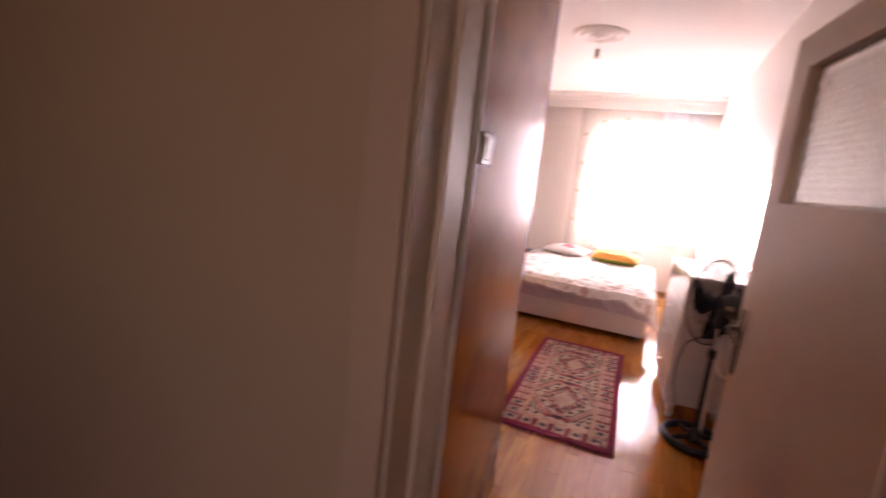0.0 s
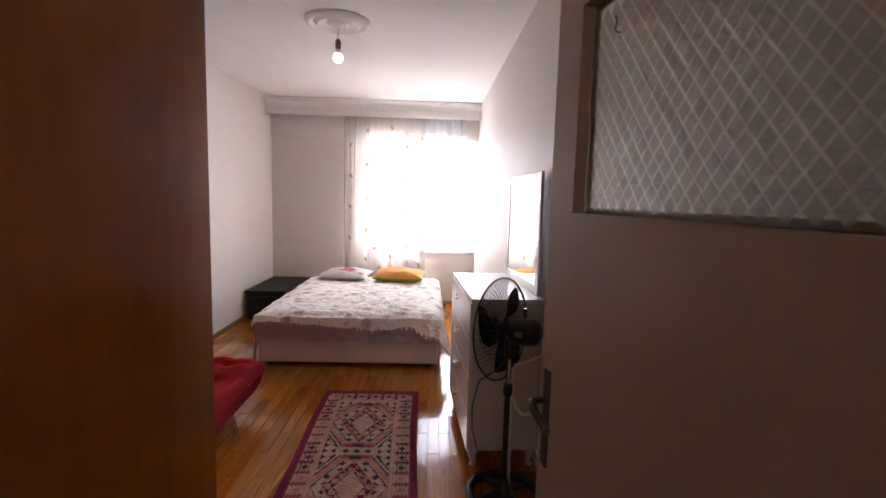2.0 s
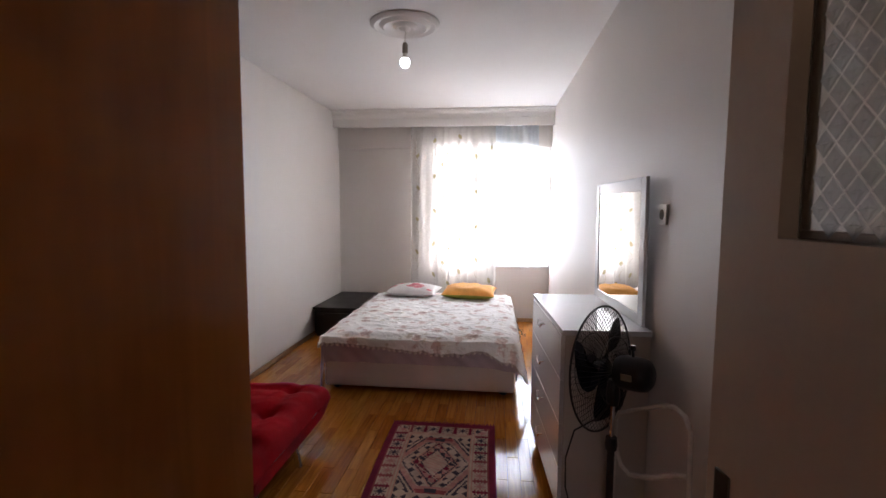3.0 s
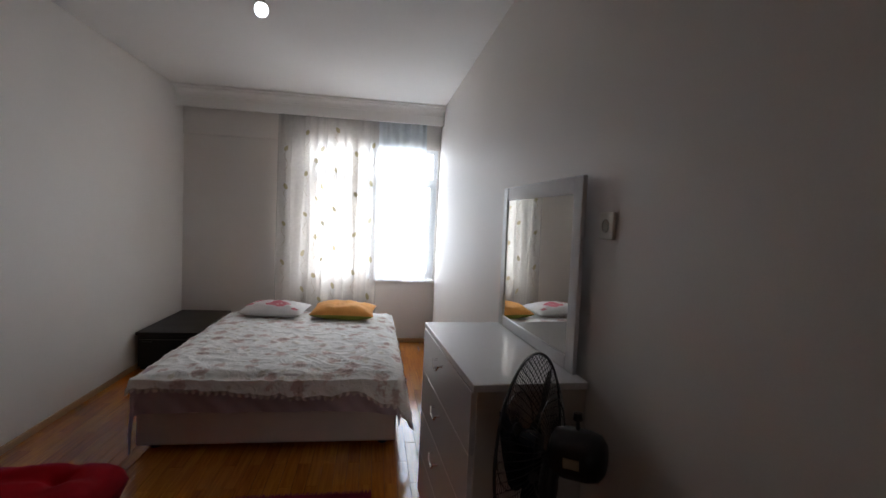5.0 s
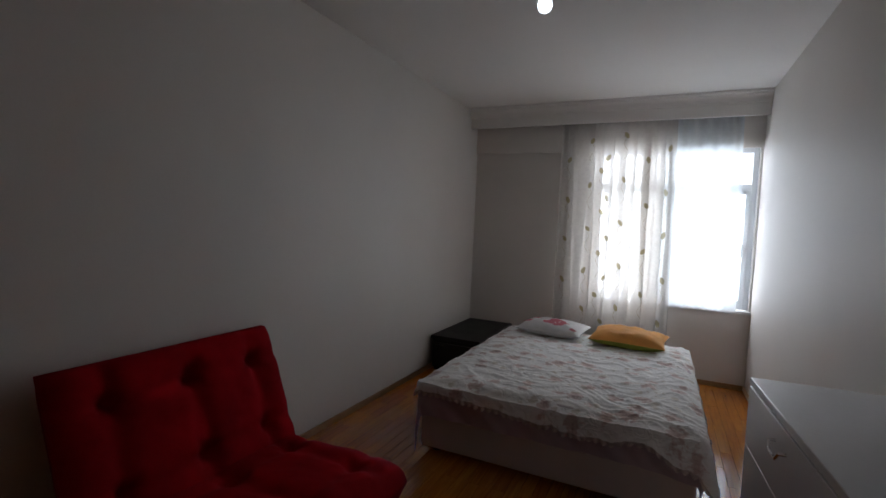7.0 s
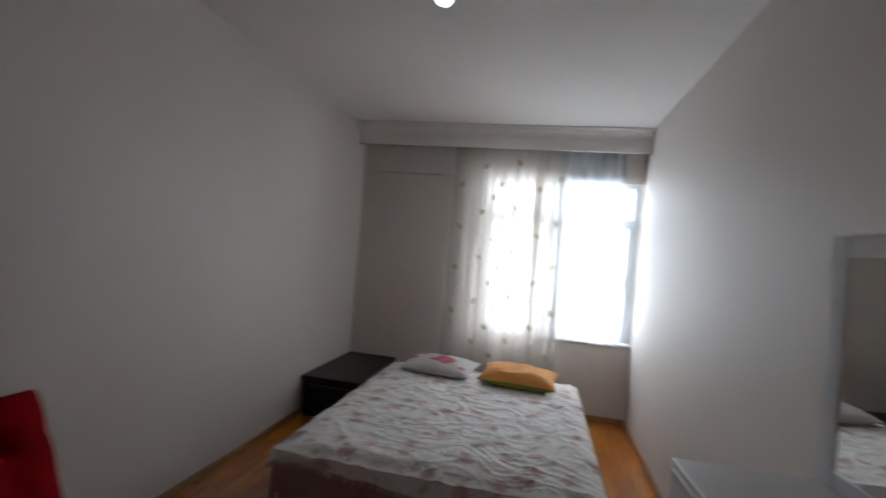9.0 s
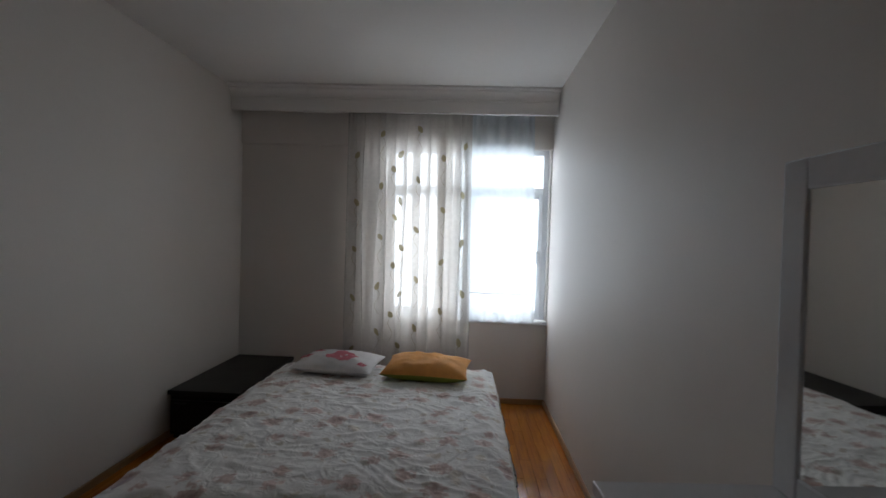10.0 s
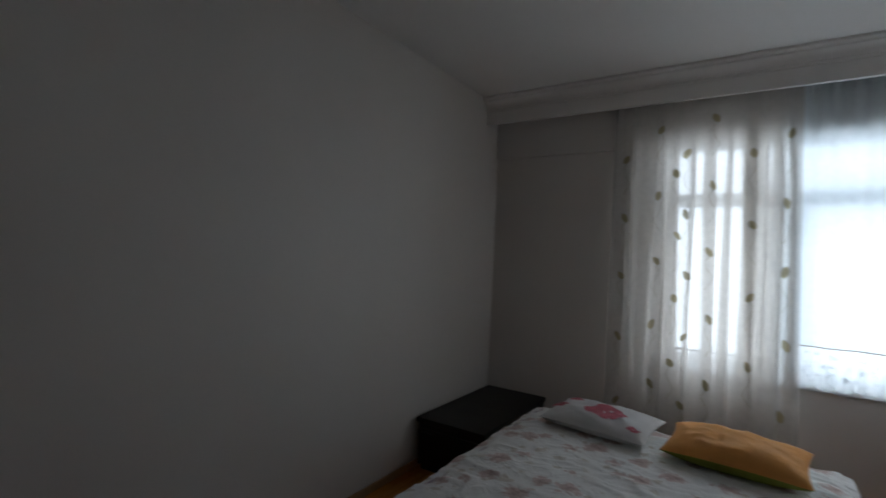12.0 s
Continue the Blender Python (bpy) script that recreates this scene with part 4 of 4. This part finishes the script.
# ---- rug ----
RW, RL = 0.685, 1.66
rug = thing("rug", (0.172, 2.345, 0.0), "wine-red woven runner with cream geometric diamonds", "rug", turn=0.9)
CELL = 0.0088
nx, ny = int(RW / CELL), int(RL / CELL)
def rug_colour(i, j):
    ex, ey = min(i, nx - 1 - i), min(j, ny - 1 - j)
    if ex < 4 or ey < 5:
        return 0
    if ex < 15 or ey < 17:                      # cream blocks with dark eight-petalled flowers
        if ex < 5 or ey < 6:
            return 5
        if ex == 14 or ey == 16:
            return 4
        side = ex < 15 and ex - 5 <= ey - 6
        run, q = (j - 6, ex - 5) if side else (i - 5, ey - 6)
        p = run % 11
        dim = side and (run // 33) % 2
        if p > 8:
            return 5 if dim else 0
        m, r = abs(p - 4), abs(q - 4)
        if (m == r and m < 4) or (m == 0 and r < 4) or (r == 0 and m < 4):
            return 2 if dim else 3
        if m == 4 and r % 2:
            return 5 if dim else 0
        return 1
    if ex == 15 or ey == 17:
        return 1
    if ex == 16 or ey == 18:
        return 4
    u = abs(i - (nx - 1) / 2) / ((nx - 1) / 2 - 17)
    half = (ny - 38) / 4.0
    v = abs(((j - 19) % (2 * half)) - half) / half
    d = u + v
    dot = abs(i % 7 - 3) + abs(j % 7 - 3) < 3
    if v > 0.70 and u < 0.62:                   # bars between the medallions
        if v > 0.87:
            return 3 if dot and u < 0.5 else 1
        if u < 0.46 + 0.8 * (0.87 - v) and u < 0.56 - (v - 0.70):
            return 3 if u < 0.16 and abs(v - 0.79) < 0.05 else 2 if v < 0.78 else 5
    if d < 0.30:
        return 4 if (i // 2 + j) % 3 == 0 else 1
    if d < 0.42:
        return 2 if (i + j) % 5 == 0 else 1
    if d < 0.45:
        return 3
    if d < 0.66:
        return (0, 4, 3, 2)[(i // 4 + j // 5) % 4] if (i + j) % 7 else 1
    if d < 0.70:
        return 3
    if d < 0.76:
        return 4
    if d < 1.02:
        return 3 if dot else 1
    if d < 1.06:
        return 3
    if d < 1.10:
        return 1
    if d < 1.30:
        return 2 if (i // 3 + j // 4) % 3 else 4
    if d < 1.36 or 1.44 < d < 1.50:
        return 3
    return 3 if dot and d > 1.5 else 1
bm = bmesh.new()
vg = [[bm.verts.new((i * CELL + 0.006 * math.sin(j * 0.035), j * CELL + 0.004 * math.sin(i * 0.07), 0.009 + 0.0012 * math.sin(i * 0.9) * math.sin(j * 0.21))) for j in range(ny + 1)] for i in range(nx + 1)]
for i in range(nx):
    for j in range(ny):
        bm.faces.new((vg[i][j], vg[i + 1][j], vg[i + 1][j + 1], vg[i][j + 1])).material_index = rug_colour(i, j)
part("woven_face", bm, RUGCOLS, rug, smooth=True)
bm = bmesh.new()
box(bm, 0.001, nx * CELL - 0.001, 0.001, ny * CELL - 0.001, 0.0005, 0.0075)
part("backing", bm, RUGCOLS[0], rug, smooth=False)
for s, y in ((-1, 0.0), (1, ny * CELL)):
    bm = bmesh.new()
    for k in range(76):
        x = (k + 0.5) / 76 * nx * CELL
        a = random.uniform(-0.010, 0.010)
        tube(bm, [(x, y, 0.006), (x + a * 0.4, y + s * 0.015, 0.004), (x + a, y + s * random.uniform(0.026, 0.036), 0.003)], [0.0032, 0.003, 0.0018], 5)
    part("fringe", bm, RUGCOLS[0], rug, "short wine-red fringe", kind="stuff")

# ---- bent white tube frame leaning behind the door ----
tf = thing("tube_frame", (1.38, 2.72, 0), "folded white metal tube frame leaning by the fan", "tube frame")
bm = bmesh.new()
tube(bm, [(-0.075, 0.17, 0.0), (-0.08, 0.16, 0.30), (-0.08, 0.155, 0.61), (-0.07, 0.145, 0.642), (-0.04, 0.12, 0.66), (0.02, -0.04, 0.755), (0.045, -0.10, 0.775), (0.065, -0.14, 0.762), (0.075, -0.16, 0.72), (0.08, -0.165, 0.40), (0.085, -0.165, 0.0)], 0.009, 10)
part("upper_loop", bm, WHITETUBE, tf)
bm = bmesh.new()
tube(bm, [(-0.08, 0.15, 0.53), (-0.075, 0.145, 0.48), (-0.06, 0.13, 0.43), (-0.035, 0.10, 0.41), (0.01, 0.0, 0.46), (0.05, -0.10, 0.53), (0.075, -0.155, 0.56)], 0.009, 10)
part("lower_bar", bm, WHITETUBE, tf)

# ---- curtains ----
def fold(x, z, amp, f, ph):
    k = 0.35 + 0.65 * min(1, (2.44 - z) / 1.2)
    return amp * k * (math.sin(x * f + ph + 0.5 * math.sin(z * 1.1 + x * 3)) + 0.45 * math.sin(x * f * 2.3 + 1.7 * ph + 0.3 * z))
CX0, CX1 = -0.25, 0.80
# pleats, as (offset from the west edge, width of the overlap)
PLEATS = ((0.05, 0.05), (0.13, 0.07), (0.235, 0.06), (0.315, 0.03), (0.395, 0.085), (0.485, 0.035), (0.595, 0.05), (0.70, 0.04), (0.79, 0.10), (0.845, 0.09), (0.935, 0.06), (1.005, 0.05))
def pleat_line(z):
    """The cloth's plan at height z: nearly flat stretches, folded back on itself at each pleat."""
    up = min(1, max(0, (z - 1.9) / 0.6))
    pts = [(0.0, 0.0)]
    last = 0.0
    for n, (c, w) in enumerate(PLEATS):
        w *= 1.2 * (1 + 0.35 * math.sin(z * 1.5 + n * 1.9)) * (1 - 0.25 * up)
        c += 0.014 * math.sin(z * 1.2 + n * 2.3) * (1 - up) + 0.012 * (2.5 - z) * (c - 0.4)
        d = 0.014 + 0.010 * math.sin(n * 2.7)
        mid = (last + c - w / 2) / 2
        pts += [(mid, 0.010 * math.sin(n * 1.7 + z)), (c + w * 0.30, -d), (c + w / 2, -d * 0.8), (c + w * 0.35, -0.2 * d), (c - w * 0.35, 0.2 * d), (c - w / 2, 0.8 * d), (c - w * 0.30, d)]
        last = c + w / 2
    pts.append((CX1 - CX0 + 0.014 * (2.5 - z), 0.0))
    for _ in range(2):
        q = [pts[0]]
        for a, b in zip(pts, pts[1:]):
            q += [(0.75 * a[0] + 0.25 * b[0], 0.75 * a[1] + 0.25 * b[1]), (0.25 * a[0] + 0.75 * b[0], 0.25 * a[1] + 0.75 * b[1])]
        pts = q + [pts[-1]]
    return [(CX0 + x, 6.858 + y + (0.005 * math.sin(x * 95 + 0.6 * math.sin(2 * z)) * (0.3 + 0.7 * up)), z) for x, y in pts]
ROWS = 44
PLAN = [pleat_line(0.06 + 2.5 * k / ROWS) for k in range(ROWS + 1)]
SPAN = len(PLAN[0]) - 1
cu = thing("curtain", (CX0, 6.86, 0.06), "cream voile curtain embroidered with beige leaves", "curtain")
part("cloth", local(sheet_grid(SPAN, ROWS, lambda u, v: PLAN[round(v * ROWS)][round(u * SPAN)]), cu), CURTAIN, cu)
rnd = random.Random(4)
def cloth_front(x, z):
    """The foremost cloth at x and height z."""
    near = PLAN[min(ROWS, max(0, round((z - 0.06) / 2.5 * ROWS)))]
    return min((p[1] for p in near if abs(p[0] - x) < 0.02), default=6.84)
leaves, vines = bmesh.new(), bmesh.new()
for n, f in enumerate((0.09, 0.285, 0.39, 0.45, 0.575, 0.775, 0.94)):
    x0 = CX0 + f * (CX1 - CX0)
    zs = 0.46 + 0.41 * (n * 0.37 % 1)
    while zs < 2.38:
        x = x0 + 0.012 * (2.5 - zs) * (f - 0.4) + rnd.uniform(-0.012, 0.012)
        gy = cloth_front(x, zs) - 0.004
        a = rnd.choice((-1, 1, 1)) * rnd.uniform(0.2, 0.6)
        L, W = rnd.uniform(0.030, 0.038), rnd.uniform(0.017, 0.022)
        vs = []
        for q in range(10):
            an = 2 * math.pi * q / 10
            k = 1 - 0.28 * abs(math.cos(an)) * (math.sin(an) < 0) + rnd.uniform(-0.12, 0.12)
            px, pz = W * k * math.cos(an) * (1 - 0.35 * math.sin(an)), L * math.sin(an)
            vs.append(leaves.verts.new((x + px * math.cos(a) - pz * math.sin(a), gy + 0.2 * px, zs + px * math.sin(a) + pz * math.cos(a))))
        leaves.faces.new(vs)
        tube(vines, [(x + 0.020 * math.sin(q * 0.9) * (1 if n % 2 else -1), cloth_front(x, zs - 0.03 - 0.026 * q) - 0.003, zs - 0.03 - 0.026 * q) for q in range(9)], 0.0017, 4)
        zs += rnd.uniform(0.39, 0.44)
part("embroidery", local(leaves, cu), LEAFGOLD, cu, "beige embroidered leaves", kind="stuff")
part("stitched_vine", local(vines, cu), LEAFGOLD, cu, "thin beige stitched tendrils", kind="stuff")

NX0, NX1 = 0.70, 1.325
nt = thing("net_curtain", (NX0, 6.95, WZ0), "white net curtain with a lace hem at the sill", "curtain")
def net_y(x, z):
    top = min(1, max(0, (z - 2.0) / 0.45))
    return 6.930 + fold(x, z, 0.012, 30, 1.1) + 0.012 * top * math.sin(x * 71 + 2 * math.sin(x * 9))
def nfn(z0, z1):
    def fn(u, v):
        z = z0 + v * (z1 - z0)
        x = NX0 + u * (NX1 - NX0) + 0.050 * (1 - (z - 0.73) / 1.8) * u
        return (x, net_y(x, z), z)
    return fn
part("cloth", local(sheet_grid(200, 40, nfn(0.965, 2.54)), nt), NET, nt)
SEAM = nfn(0.963, 0.965)
def hem(u, v):
    x, y, z = nfn(0.962, 0.735)(u, v)
    return (x, y, z - 0.014 * v * abs(math.sin(u * 22)))
part("lace_hem", local(sheet_grid(220, 10, hem), nt), NETLACE, nt, "white lace hem")
# worked eyelets and sprigs of the lace
bm = bmesh.new()
rl = random.Random(8)
for k in range(150):
    x, y, z = hem(rl.random(), rl.uniform(0.12, 0.97))
    r = rl.uniform(0.006, 0.012)
    tube(bm, [(x + r * math.cos(q), y - 0.004, z + 0.8 * r * math.sin(q)) for q in [2 * math.pi * i / 8 for i in range(8)]], 0.0016, 4, True)
part("lace_eyelets", local(bm, nt), NETLACE, nt, kind="stuff")
bm = bmesh.new()
tube(bm, [(p[0], p[1] - 0.003, p[2]) for p in [SEAM(k / 60, 0) for k in range(61)]], 0.0032, 5)
part("hem_seam", local(bm, nt), SOCKETDARK, nt)
for k in range(11):
    x = NX0 + 0.02 + k * (NX1 - NX0 - 0.04) / 10
    bm = bmesh.new()
    tube(bm, [(x, net_y(x, 2.53) - 0.004, 2.525), (x, net_y(x, 2.53) - 0.008, 2.545), (x, net_y(x, 2.53) - 0.002, 2.559)], 0.002, 6)
    part("hook", local(bm, nt), PVC, nt)
rail = rbox(XL + 0.01, XR - 0.01, 6.82, 6.96, 2.56, 2.58, 0.003)
structure("curtain_rail", rail, PVC, "white ceiling-hung curtain rail behind the pelmet", "rail")

# ---- parquet strips ----
PWD, PLN = 0.0685, 0.46
rest = bmesh.new()
shared = {}
cols = int(math.ceil((XR - XL) / PWD))
fl = bpy.data.objects["floor"]
count = 0
for c in range(cols):
    x0 = XL + c * PWD
    x1 = min(x0 + PWD, XR)
    y = YS - 0.25 - (0.23 if c % 2 else 0.0)
    while y < YN:
        ya, yb = max(y, YS - 0.25), min(y + PLN, YN)
        y += PLN
        if yb - ya < 0.02:
            continue
        near = 1.9 < (ya + yb) / 2 < 4.6 and x0 > -0.75 and count < 300
        g = 0.0007
        if near:
            key = (round(x1 - x0, 4), round(yb - ya, 4))
            if key not in shared:
                b = bmesh.new()
                box(b, g, key[0] - g, g, key[1] - g, -0.012, 0)
                top = [e for e in b.edges if all(v.co.z > -0.001 for v in e.verts)]
                bmesh.ops.bevel(b, geom=top, offset=0.0007, segments=1, affect="EDGES")
                shared[key] = mesh_of("plank", b, WOODPART)
            o = new("plank", shared[key])
            o.parent = fl
            o.location = (x0, ya, random.uniform(-0.0004, 0.0002))
            count += 1
        else:
            box(rest, x0 + g, x1 - g, ya + g, yb - g, -0.012, random.uniform(-0.0004, 0.0002))
pr = part("plank_field", rest, WOODREST, fl, smooth=False, kind="stuff")
